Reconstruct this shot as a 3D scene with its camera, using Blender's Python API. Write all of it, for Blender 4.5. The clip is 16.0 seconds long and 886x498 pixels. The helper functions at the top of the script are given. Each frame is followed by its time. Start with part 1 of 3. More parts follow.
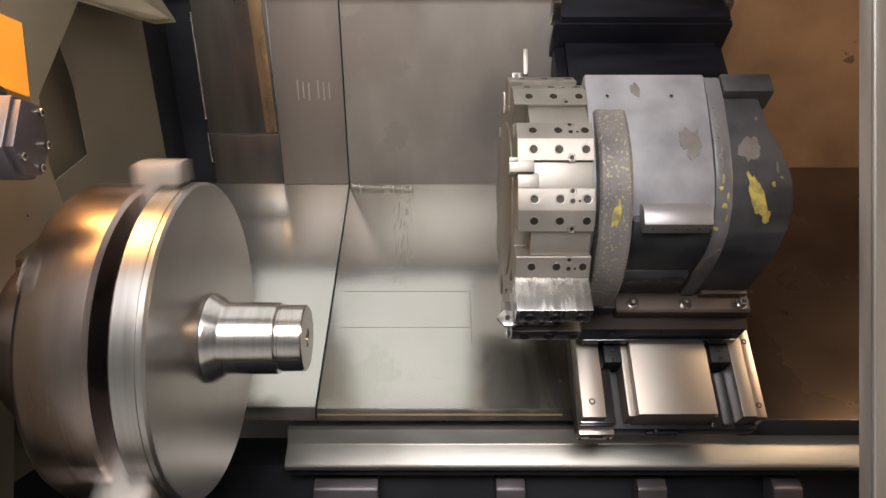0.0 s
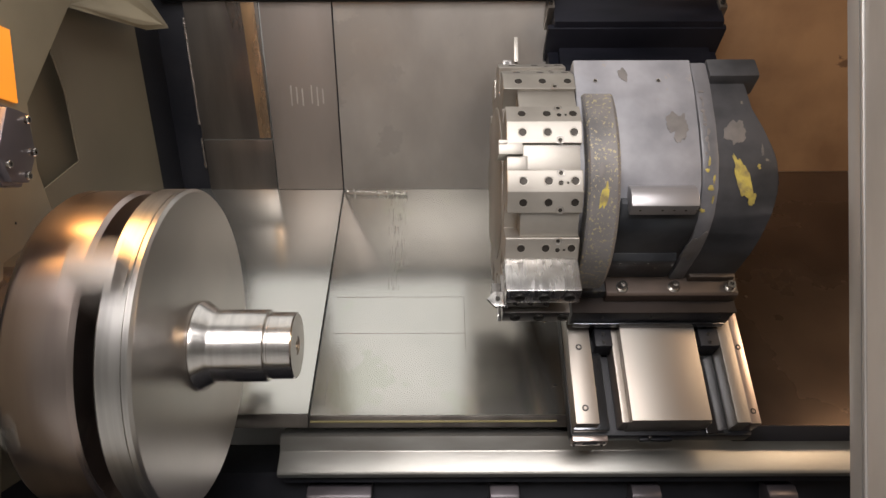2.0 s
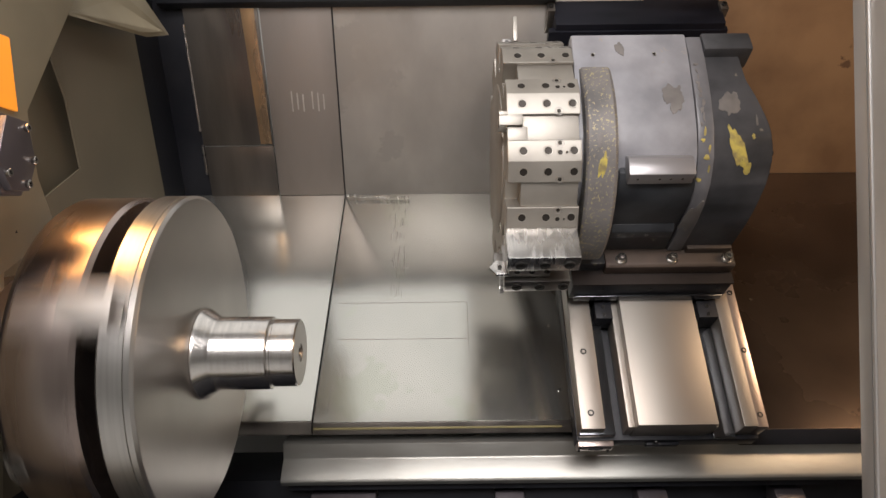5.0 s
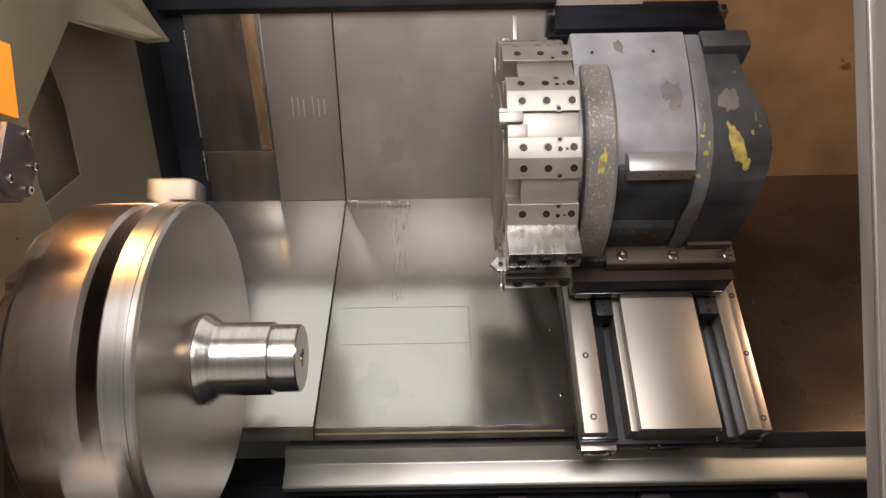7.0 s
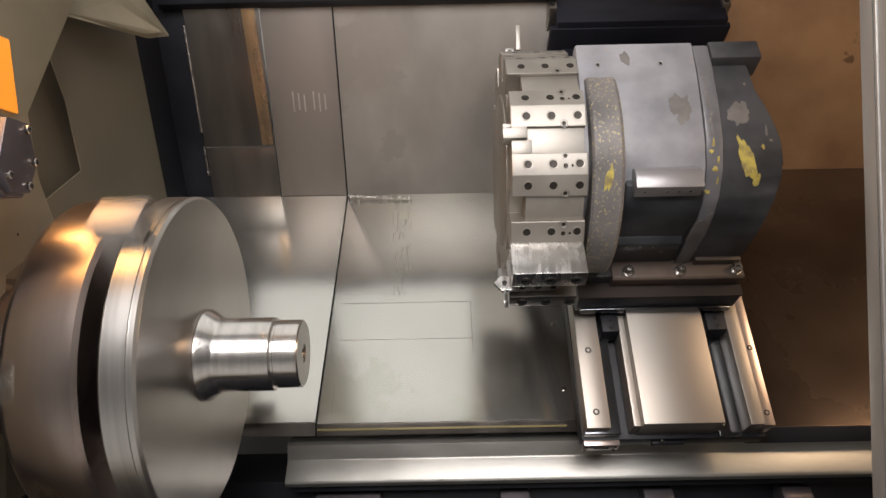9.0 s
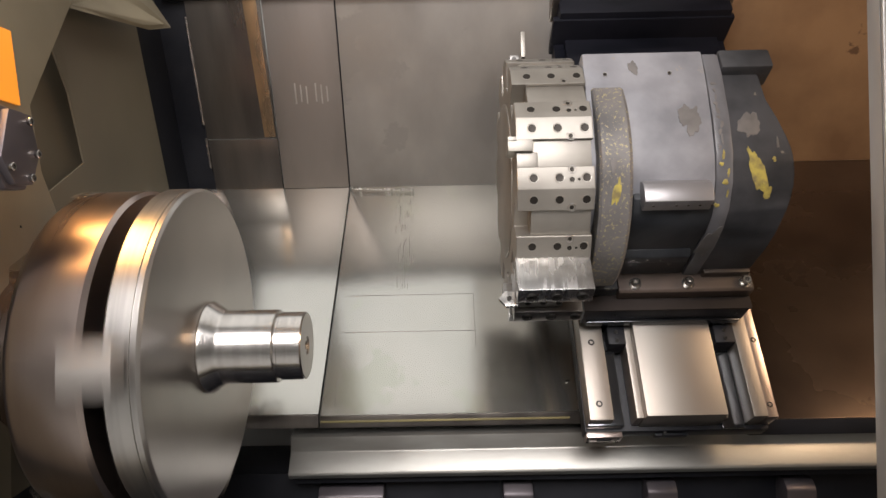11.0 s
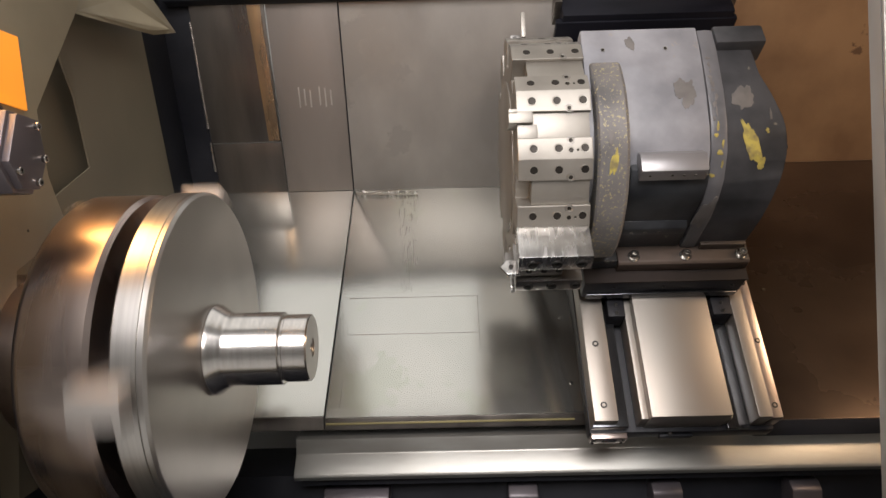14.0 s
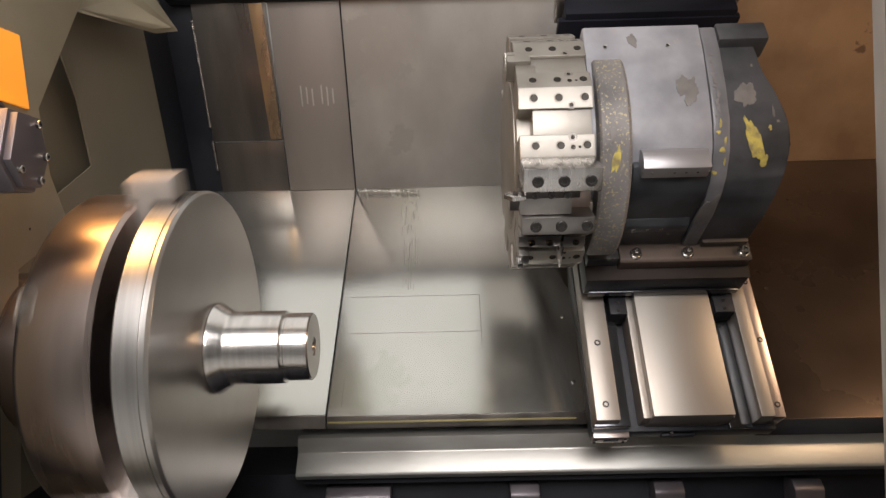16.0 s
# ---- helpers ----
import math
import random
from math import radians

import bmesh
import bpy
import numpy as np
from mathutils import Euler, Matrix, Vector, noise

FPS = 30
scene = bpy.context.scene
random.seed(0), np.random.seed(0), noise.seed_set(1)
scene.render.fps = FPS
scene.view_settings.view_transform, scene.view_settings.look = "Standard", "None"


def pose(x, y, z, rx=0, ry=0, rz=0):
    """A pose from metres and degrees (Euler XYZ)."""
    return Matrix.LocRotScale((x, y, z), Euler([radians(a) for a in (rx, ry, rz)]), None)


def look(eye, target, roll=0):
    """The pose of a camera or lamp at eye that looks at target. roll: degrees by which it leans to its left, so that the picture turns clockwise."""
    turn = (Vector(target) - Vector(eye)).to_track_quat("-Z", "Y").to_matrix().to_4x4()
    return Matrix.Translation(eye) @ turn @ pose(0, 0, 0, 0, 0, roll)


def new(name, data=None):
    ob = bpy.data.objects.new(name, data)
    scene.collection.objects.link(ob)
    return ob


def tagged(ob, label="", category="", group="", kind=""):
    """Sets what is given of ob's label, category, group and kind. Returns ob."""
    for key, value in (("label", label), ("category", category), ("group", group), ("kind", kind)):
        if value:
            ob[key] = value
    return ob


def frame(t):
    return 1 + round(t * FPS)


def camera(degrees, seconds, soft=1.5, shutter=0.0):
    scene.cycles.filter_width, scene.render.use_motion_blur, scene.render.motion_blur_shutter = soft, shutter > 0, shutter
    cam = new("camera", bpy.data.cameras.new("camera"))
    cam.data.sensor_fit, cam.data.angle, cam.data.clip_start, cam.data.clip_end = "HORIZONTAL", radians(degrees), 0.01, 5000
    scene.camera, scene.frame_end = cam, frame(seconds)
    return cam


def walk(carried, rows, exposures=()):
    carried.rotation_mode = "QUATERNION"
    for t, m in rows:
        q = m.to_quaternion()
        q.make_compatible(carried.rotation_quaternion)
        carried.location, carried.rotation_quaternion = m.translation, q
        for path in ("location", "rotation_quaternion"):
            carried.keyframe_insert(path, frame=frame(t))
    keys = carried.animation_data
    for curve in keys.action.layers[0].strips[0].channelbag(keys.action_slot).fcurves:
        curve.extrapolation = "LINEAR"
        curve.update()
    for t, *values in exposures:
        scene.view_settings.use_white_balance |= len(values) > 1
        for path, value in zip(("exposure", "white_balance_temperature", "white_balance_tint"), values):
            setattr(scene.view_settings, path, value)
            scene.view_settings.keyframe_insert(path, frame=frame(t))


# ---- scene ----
cam = camera(66.3, 16.0, 1.5, 0.5)
PATH = [
    (0.0, (-0.0000, -0.8620, 1.2130), (-0.0000, 0.1380, 1.2130), 0.000),
    (0.5, (0.0129, -0.8698, 1.2107), (0.0094, 0.1302, 1.2103), -0.041),
    (1.0, (0.0120, -0.8666, 1.2155), (0.0115, 0.1334, 1.2153), -0.020),
    (1.5, (0.0108, -0.8601, 1.2171), (0.0104, 0.1399, 1.2184), -0.017),
    (2.0, (0.0110, -0.8576, 1.2163), (0.0118, 0.1424, 1.2218), -0.161),
    (2.5, (0.0120, -0.8559, 1.2172), (0.0122, 0.1441, 1.2238), -0.229),
    (3.0, (0.0089, -0.8517, 1.2167), (0.0091, 0.1483, 1.2242), -0.313),
    (3.5, (0.0085, -0.8503, 1.2169), (0.0073, 0.1497, 1.2254), -0.364),
    (4.0, (0.0080, -0.8517, 1.2163), (0.0071, 0.1483, 1.2261), -0.418),
    (6.5, (0.0098, -0.8517, 1.2181), (0.0074, 0.1481, 1.2354), -0.976),
    (7.0, (0.0081, -0.8503, 1.2166), (0.0058, 0.1496, 1.2356), -0.974),
    (7.5, (0.0084, -0.8496, 1.2177), (0.0044, 0.1502, 1.2353), -0.960),
    (8.0, (0.0074, -0.8492, 1.2165), (0.0030, 0.1507, 1.2335), -1.008),
    (8.5, (0.0076, -0.8473, 1.2161), (0.0028, 0.1526, 1.2310), -1.077),
    (9.0, (0.0074, -0.8465, 1.2161), (0.0029, 0.1534, 1.2283), -1.126),
    (11.5, (0.0053, -0.8448, 1.2151), (-0.0030, 0.1551, 1.2160), -1.207),
    (12.0, (0.0069, -0.8476, 1.2154), (-0.0019, 0.1524, 1.2177), -1.275),
    (12.5, (0.0054, -0.8493, 1.2159), (-0.0028, 0.1506, 1.2195), -1.304),
    (13.0, (0.0056, -0.8505, 1.2151), (-0.0043, 0.1495, 1.2206), -1.323),
    (13.5, (0.0046, -0.8497, 1.2148), (-0.0065, 0.1502, 1.2205), -1.408),
    (14.0, (0.0055, -0.8485, 1.2141), (-0.0075, 0.1514, 1.2200), -1.433),
    (14.5, (0.0065, -0.8485, 1.2141), (-0.0075, 0.1514, 1.2200), -1.433),
    (15.0, (0.0065, -0.8480, 1.2141), (-0.0077, 0.1519, 1.2200), -1.426),
    (15.5, (0.0067, -0.8475, 1.2146), (-0.0090, 0.1524, 1.2189), -1.410),
    (16.0, (0.0059, -0.8470, 1.2139), (-0.0103, 0.1528, 1.2182), -1.381),
]
walk(cam, [(t, look(eye, target, roll)) for t, eye, target, roll in PATH])

# ---- world, lamps, exposure ----
world = bpy.data.worlds.new("workshop_air")
scene.world = world
world.use_nodes = True
world.node_tree.nodes["Background"].inputs[0].default_value = (0.62, 0.68, 0.75, 1)
world.node_tree.nodes["Background"].inputs[1].default_value = 0.10
scene.view_settings.exposure = -0.17


def area_lamp(name, eye, target, sx, sy, watts, colour):
    d = bpy.data.lights.new(name, "AREA")
    d.shape, d.size, d.size_y, d.energy, d.color = "RECTANGLE", sx, sy, watts, colour
    ob = new(name, d)
    ob.matrix_world = look(eye, target)
    return ob


area_lamp("work_lamp", (-0.10, -1.75, 2.10), (0.15, 0.2, 1.1), 1.30, 0.80, 40, (1.0, 0.935, 0.915))
area_lamp("machine_lamp_white", (-0.22, 0.13, 2.045), (-0.22, 0.13, 1.0), 0.70, 0.94, 2.2, (1.0, 0.97, 0.945))
# Fill added to brighten the guard right of the main lamp's reflection.
area_lamp("guard_fill_lamp", (0.37, 0.13, 2.045), (0.37, 0.13, 1.0), 0.44, 0.94, 0.6, (1.0, 0.93, 0.86))
area_lamp("machine_lamp_amber", (-0.502, -0.17, 1.41), (-0.30, -0.15, 1.23), 0.16, 0.28, 2.3, (1.0, 0.50, 0.16))
area_lamp("machine_lamp_amber", (1.00, -0.24, 1.50), (0.75, 0.28, 0.95), 0.30, 0.16, 3.0, (1.0, 0.68, 0.42))
area_lamp("workshop_ceiling_light", (0.0, -2.2, 3.3), (0.0, -0.6, 0.6), 3.0, 1.2, 30, (1.0, 0.955, 0.96))
area_lamp("workshop_ceiling_light", (0.0, -3.6, 3.0), (0.0, 0.0, 1.1), 3.0, 0.8, 32, (1.0, 0.955, 0.96))


# ---- materials ----
def material(name, colour, rough=0.4, metal=0.0, dark=None, scale=6.0, stretch=(1, 1, 1), bump=0.05, fine=180.0,
             wear=None, wear_at=0.62, wear_scale=9.0, rough_span=0.12, spec=0.5):
    """Two scales of variation, fine grain relief, and patches of a second colour where wear is given."""
    m = bpy.data.materials.new(name)
    m.use_nodes = True
    nt = m.node_tree
    b = nt.nodes["Principled BSDF"]
    tc = nt.nodes.new("ShaderNodeTexCoord")
    mp = nt.nodes.new("ShaderNodeMapping")
    mp.inputs["Scale"].default_value = stretch
    nt.links.new(tc.outputs["Object"], mp.inputs[0])
    n1 = nt.nodes.new("ShaderNodeTexNoise")
    n1.inputs["Scale"].default_value, n1.inputs["Detail"].default_value = scale, 7
    n2 = nt.nodes.new("ShaderNodeTexNoise")
    n2.inputs["Scale"].default_value, n2.inputs["Detail"].default_value = fine, 3
    nt.links.new(mp.outputs[0], n1.inputs["Vector"])
    nt.links.new(mp.outputs[0], n2.inputs["Vector"])
    mix = nt.nodes.new("ShaderNodeMix")
    mix.data_type = "RGBA"
    dark = dark or tuple(c * 0.72 for c in colour)
    mix.inputs[6].default_value, mix.inputs[7].default_value = (*dark, 1), (*colour, 1)
    ramp = nt.nodes.new("ShaderNodeMapRange")
    ramp.inputs[1].default_value, ramp.inputs[2].default_value = 0.35, 0.62
    nt.links.new(n1.outputs[0], ramp.inputs[0])
    nt.links.new(ramp.outputs[0], mix.inputs[0])
    out = mix.outputs[2]
    if wear:
        n3 = nt.nodes.new("ShaderNodeTexNoise")
        n3.inputs["Scale"].default_value, n3.inputs["Detail"].default_value = wear_scale, 9
        n3.inputs["Roughness"].default_value = 0.62
        nt.links.new(tc.outputs["Object"], n3.inputs["Vector"])
        edge = nt.nodes.new("ShaderNodeMapRange")
        edge.inputs[1].default_value, edge.inputs[2].default_value = wear_at, wear_at + 0.02
        nt.links.new(n3.outputs[0], edge.inputs[0])
        mix2 = nt.nodes.new("ShaderNodeMix")
        mix2.data_type = "RGBA"
        mix2.inputs[7].default_value = (*wear, 1)
        nt.links.new(edge.outputs[0], mix2.inputs[0])
        nt.links.new(out, mix2.inputs[6])
        out = mix2.outputs[2]
    nt.links.new(out, b.inputs["Base Color"])
    rr = nt.nodes.new("ShaderNodeMapRange")
    rr.inputs[3].default_value, rr.inputs[4].default_value = max(0.03, rough - rough_span), min(1, rough + rough_span)
    nt.links.new(n1.outputs[0], rr.inputs[0])
    nt.links.new(rr.outputs[0], b.inputs["Roughness"])
    b.inputs["Metallic"].default_value = metal
    b.inputs["Specular IOR Level"].default_value = spec
    bp = nt.nodes.new("ShaderNodeBump")
    bp.inputs["Strength"].default_value, bp.inputs["Distance"].default_value = bump, 0.002
    nt.links.new(n2.outputs[0], bp.inputs["Height"])
    nt.links.new(bp.outputs[0], b.inputs["Normal"])
    return m


SHEET = material("brushed_stainless_sheet", (0.56, 0.555, 0.535), 0.40, 0.62, (0.42, 0.41, 0.395), 4.5, (5, 1, 0.6), 0.10, 60, (0.48, 0.47, 0.455), 0.67, 5.0)
BACK = material("dull_brushed_back_sheet", (0.37, 0.35, 0.325), 0.46, 0.5, (0.265, 0.25, 0.232), 3.6, (1.6, 1, 1), 0.05, 60, (0.30, 0.285, 0.265), 0.58, 4.0)
GUARD = material("wet_stainless_guard", (0.60, 0.60, 0.565), 0.17, 0.92, (0.54, 0.545, 0.51), 3.5, (2, 1, 1), 0.02, 60, (0.55, 0.565, 0.51), 0.60, 5.0, rough_span=0.08)
PANEL = material("grey_brown_brushed_panel", (0.275, 0.243, 0.22), 0.44, 0.6, (0.20, 0.178, 0.16), 3.0, (2.5, 1, 0.6), 0.06, 60)
# Brown plate with the shade on the shelf put into its colour.
SHELF = material("shade_darkened_brown_plate", (0.028, 0.022, 0.020), 0.55, 0.0, (0.016, 0.013, 0.012), 12, spec=0.12)
# Amber reflection on the panel edge, painted as the strip's own colour.
STRIP = material("strip_with_painted_reflection", (0.62, 0.40, 0.21), 0.30, 0.75, (0.36, 0.25, 0.16), 9, (2, 1, 0.5), 0.04, 60)
RAIL = material("worn_bed_rail_steel", (0.335, 0.335, 0.315), 0.38, 0.75, (0.27, 0.262, 0.242), 12, (0.6, 1, 2), 0.08, 70)
PLATE = material("brown_bare_saddle_steel", (0.085, 0.062, 0.050), 0.50, 0.2, (0.05, 0.038, 0.03), 10, (1, 1, 1), 0.06, 100)
# Light falling on the upturned ledge is put into this paler tone.
LEDGE_LIT = material("ledge_paled_for_light", (0.35, 0.345, 0.355), 0.36, 0.6, (0.34, 0.33, 0.34), 14, (1, 1, 1), 0.06, 100)
# Stainless with the corner panels' dark reflections put into a lower base colour.
SHEET_DARK = material("darkened_stainless", (0.26, 0.237, 0.215), 0.32, 0.88, (0.15, 0.135, 0.125), 3.0, (4, 1, 0.5), 0.10, 60)
# Dark reflections and shade on the right guard are put into this brown.
SHEET_BROWN = material("darkened_brown_steel_sheet", (0.125, 0.085, 0.058), 0.28, 0.6, (0.05, 0.032, 0.022), 3.0, (1, 1, 1), 0.12, 50)
SMEAR = material("wiped_stainless", (0.46, 0.425, 0.39), 0.45, 0.5, (0.40, 0.37, 0.335), 20, (1, 1, 1), 0.05, 60)
BRONZE = material("tan_painted_end_wall", (0.33, 0.205, 0.11), 0.5, 0.25, (0.22, 0.13, 0.07), 7.0, (1, 1, 1), 0.05, 60,
                  (0.14, 0.08, 0.045), 0.66, 7)
CREAM = material("cream_enamel_paint", (0.29, 0.252, 0.175), 0.42, 0.0, (0.23, 0.198, 0.137), 7.0, (1, 1, 1), 0.04, 90,
                 (0.24, 0.21, 0.15), 0.72, 10)
# The cream enamel at two thirds strength, its shade put into the colour.
CREAM_SHADED = material("shade_darkened_cream_enamel", (0.195, 0.168, 0.118), 0.40, 0.0, (0.15, 0.128, 0.09), 3.0, (1, 1, 1), 0.04, 80)
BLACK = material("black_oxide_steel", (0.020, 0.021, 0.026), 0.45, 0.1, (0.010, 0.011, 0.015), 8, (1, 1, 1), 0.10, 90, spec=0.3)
RUBBER = material("black_way_cover", (0.012, 0.013, 0.020), 0.40, 0.0, (0.005, 0.006, 0.010), 6, (1, 6, 1), 0.08, 120, spec=0.22)
# Shade on the turret housing is put into these three darker enamel tones.
ENAMEL_SHADED = material("shade_darkened_machine_enamel", (0.040, 0.044, 0.050), 0.36, 0.0, (0.018, 0.020, 0.024), 20, (1, 1, 1), 0.14, 70,
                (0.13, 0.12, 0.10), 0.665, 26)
ENAMEL_MID_SHADE = material("worn_part_shaded_machine_enamel", (0.066, 0.067, 0.074), 0.38, 0.0, (0.030, 0.032, 0.036), 18, (1, 1, 1), 0.14, 70,
               (0.20, 0.18, 0.15), 0.68, 26)
RIB = material("chipped_part_shaded_rib_enamel", (0.15, 0.15, 0.162), 0.36, 0.0, (0.09, 0.092, 0.10), 18, (1, 1, 1), 0.14, 70,
               (0.24, 0.22, 0.19), 0.66, 30)
GREY = material("worn_blue_grey_enamel", (0.30, 0.303, 0.328), 0.33, 0.0, (0.20, 0.203, 0.222), 17, (1, 1, 1), 0.14, 90,
                (0.29, 0.27, 0.26), 0.655, 21)
RUSTY = material("chipped_paint_with_filler", (0.20, 0.19, 0.185), 0.45, 0.1, (0.12, 0.115, 0.115), 14, (1, 1, 1), 0.25, 160,
                 (0.34, 0.30, 0.18), 0.575, 240)
FILLER = material("exposed_yellow_filler", (0.50, 0.41, 0.09), 0.6, 0.0, (0.22, 0.18, 0.08), 75, (1, 1, 1), 0.3, 160)
FILLER_GREY = material("bare_grey_primer_patch", (0.19, 0.178, 0.17), 0.5, 0.1, (0.12, 0.112, 0.108), 30, (1, 1, 1), 0.2, 120)
STEEL = material("ground_tool_steel", (0.37, 0.352, 0.318), 0.44, 0.7, (0.29, 0.274, 0.246), 12, (1, 1, 1), 0.06, 130,
                 (0.40, 0.35, 0.27), 0.70, 16)
BRIGHT = material("milled_bright_steel", (0.74, 0.73, 0.72), 0.26, 1.0, (0.58, 0.57, 0.56), 26, (5, 1, 1), 0.06, 160)
TOOL = material("grey_tool_holder_steel", (0.38, 0.365, 0.35), 0.33, 1.0, (0.27, 0.26, 0.25), 20, (1, 1, 1), 0.06, 160)
RIM = material("turned_flange_rim_steel", (0.60, 0.585, 0.56), 0.30, 1.0, (0.52, 0.505, 0.485), 8, (30, 1, 1), 0.04, 40, rough_span=0.05)
TURNED = material("freshly_turned_steel", (0.72, 0.70, 0.675), 0.22, 1.0, (0.63, 0.61, 0.585), 8, (30, 1, 1), 0.06, 40, rough_span=0.05)
FACED = material("faced_steel_disc", (0.68, 0.645, 0.61), 0.33, 1.0, (0.48, 0.46, 0.44), 3, (1, 1, 1), 0.05, 220, rough_span=0.06)
CHUCK = material("worn_chuck_steel", (0.45, 0.38, 0.345), 0.28, 1.0, (0.33, 0.27, 0.25), 4, (6, 0.8, 0.8), 0.03, 60, rough_span=0.05)
JAW = material("soft_jaw_steel", (0.36, 0.335, 0.31), 0.5, 0.5, (0.28, 0.26, 0.24), 10, (1, 1, 1), 0.08, 90)
WAY = material("ground_slideway_steel", (0.285, 0.268, 0.242), 0.36, 0.6, (0.29, 0.25, 0.215), 5, (2, 0.6, 1), 0.04, 120, rough_span=0.08)
OILY = material("oily_way_steel", (0.13, 0.14, 0.155), 0.16, 0.9, (0.09, 0.09, 0.095), 8, (3, 1, 1), 0.06, 90)
# Dark floor colour in place of the shade inside drilled holes.
HOLE = material("hole_shadowed_steel", (0.05, 0.045, 0.04), 0.5, 0.8)
SCREW = material("black_socket_screw", (0.06, 0.058, 0.055), 0.35, 0.6, (0.035, 0.034, 0.033), 40)
CHROME = material("bright_bolt_head", (0.62, 0.60, 0.57), 0.22, 1.0)
DOOR = material("grey_door_paint", (0.55, 0.54, 0.52), 0.4, 0.0, (0.32, 0.31, 0.29), 5, (1, 1, 0.4), 0.05, 90)
GUNMETAL = material("purple_grey_anodised_housing", (0.125, 0.112, 0.122), 0.38, 0.5, (0.085, 0.076, 0.084), 12, (1, 1, 1), 0.06, 120)
BRASS = material("yellow_sealing_strip", (0.30, 0.26, 0.12), 0.5, 0.0)
CONCRETE = material("pale_workshop_paint", (0.62, 0.62, 0.60), 0.7, 0.0, None, 1.0, (1, 1, 1), 0.05, 30)


def glow(name, colour, strength):
    m = bpy.data.materials.new(name)
    m.use_nodes = True
    b = m.node_tree.nodes["Principled BSDF"]
    b.inputs["Base Color"].default_value = (*colour, 1)
    b.inputs["Emission Color"].default_value = (*colour, 1)
    b.inputs["Emission Strength"].default_value = strength
    return m


AMBER = glow("amber_lamp_lens", (1.0, 0.36, 0.03), 0.62)


# ---- mesh helpers ----
def finish(bm, bevel=0.0, segments=2, angle=28):
    bmesh.ops.recalc_face_normals(bm, faces=bm.faces)
    if bevel:
        edges = [e for e in bm.edges if len(e.link_faces) == 2 and e.calc_face_angle(0) > radians(angle)]
        bmesh.ops.bevel(bm, geom=edges, offset=bevel, segments=segments, affect="EDGES", profile=0.6, clamp_overlap=True)
    for f in bm.faces:
        f.smooth = False
    return bm


def smooth_by_angle(me, degrees=32):
    me.shade_smooth()
    me.set_sharp_from_angle(angle=radians(degrees))


def part(name, bm, mat, parent=None, label="", m=None):
    """Links a bmesh as one mesh object under a thing or a part."""
    me = bpy.data.meshes.new(name)
    bm.to_mesh(me)
    bm.free()
    smooth_by_angle(me)
    me.materials.append(mat)
    ob = new(name, me)
    if parent:
        ob.parent = parent
    if m is not None:
        ob.matrix_basis = m
    if label:
        ob["label"] = label
    return ob


def again(ob, m, parent=None, label=""):
    """Another object on the same mesh."""
    o = new(ob.name.split(".")[0], ob.data)
    o.parent = parent or ob.parent
    o.matrix_basis = m
    if label:
        o["label"] = label
    return o


def box(x0, x1, y0, y1, z0, z1, bevel=0.0015, bm=None):
    b = bmesh.new()
    bmesh.ops.create_cube(b, size=1, matrix=Matrix.Translation(((x0 + x1) / 2, (y0 + y1) / 2, (z0 + z1) / 2))
                          @ Matrix.Diagonal((abs(x1 - x0), abs(y1 - y0), abs(z1 - z0), 1)))
    finish(b, bevel)
    return join(bm, b) if bm else b


def join(a, b):
    me = bpy.data.meshes.new("t")
    b.to_mesh(me)
    b.free()
    a.from_mesh(me)
    bpy.data.meshes.remove(me)
    return a


def prism(points, x0, x1, bevel=0.0015, segments=2):
    """A profile in the y-z plane, drawn out along x."""
    bm = bmesh.new()
    lo = [bm.verts.new((x0, y, z)) for y, z in points]
    hi = [bm.verts.new((x1, y, z)) for y, z in points]
    n = len(points)
    bm.faces.new(lo)
    bm.faces.new(hi[::-1])
    for i in range(n):
        bm.faces.new((lo[i], lo[(i + 1) % n], hi[(i + 1) % n], hi[i]))
    return finish(bm, bevel, segments)


def plate(corners, thick, bevel=0.001):
    """A flat plate with those corners, thickened against its normal."""
    bm = bmesh.new()
    c = [Vector(p) for p in corners]
    nrm = (c[1] - c[0]).cross(c[2] - c[0]).normalized()
    lo = [bm.verts.new(p) for p in c]
    hi = [bm.verts.new(p - nrm * thick) for p in c]
    n = len(c)
    bm.faces.new(lo)
    bm.faces.new(hi[::-1])
    for i in range(n):
        bm.faces.new((lo[i], hi[i], hi[(i + 1) % n], lo[(i + 1) % n]))
    return finish(bm, bevel)


def turned(profile, seg=96):
    """A profile of (x, radius), turned about the x axis."""
    bm = bmesh.new()
    rings = []
    for x, r in profile:
        if r < 1e-6:
            rings.append([bm.verts.new((x, 0, 0))])
        else:
            rings.append([bm.verts.new((x, -r * math.sin(2 * math.pi * i / seg), r * math.cos(2 * math.pi * i / seg))) for i in range(seg)])
    for a, b in zip(rings, rings[1:]):
        for i in range(seg):
            j = (i + 1) % seg
            q = [a[i % len(a)], a[j % len(a)], b[j % len(b)], b[i % len(b)]]
            q = list(dict.fromkeys(q))
            if len(q) > 2:
                bm.faces.new(q)
    bmesh.ops.recalc_face_normals(bm, faces=bm.faces)
    return bm


def rod(p, q, r, seg=20, r2=None):
    bm = bmesh.new()
    p, q = Vector(p), Vector(q)
    bmesh.ops.create_cone(bm, cap_ends=True, segments=seg, radius1=r, radius2=r if r2 is None else r2, depth=(q - p).length,
                          matrix=Matrix.Translation((p + q) / 2) @ (q - p).to_track_quat("Z", "Y").to_matrix().to_4x4())
    return bm


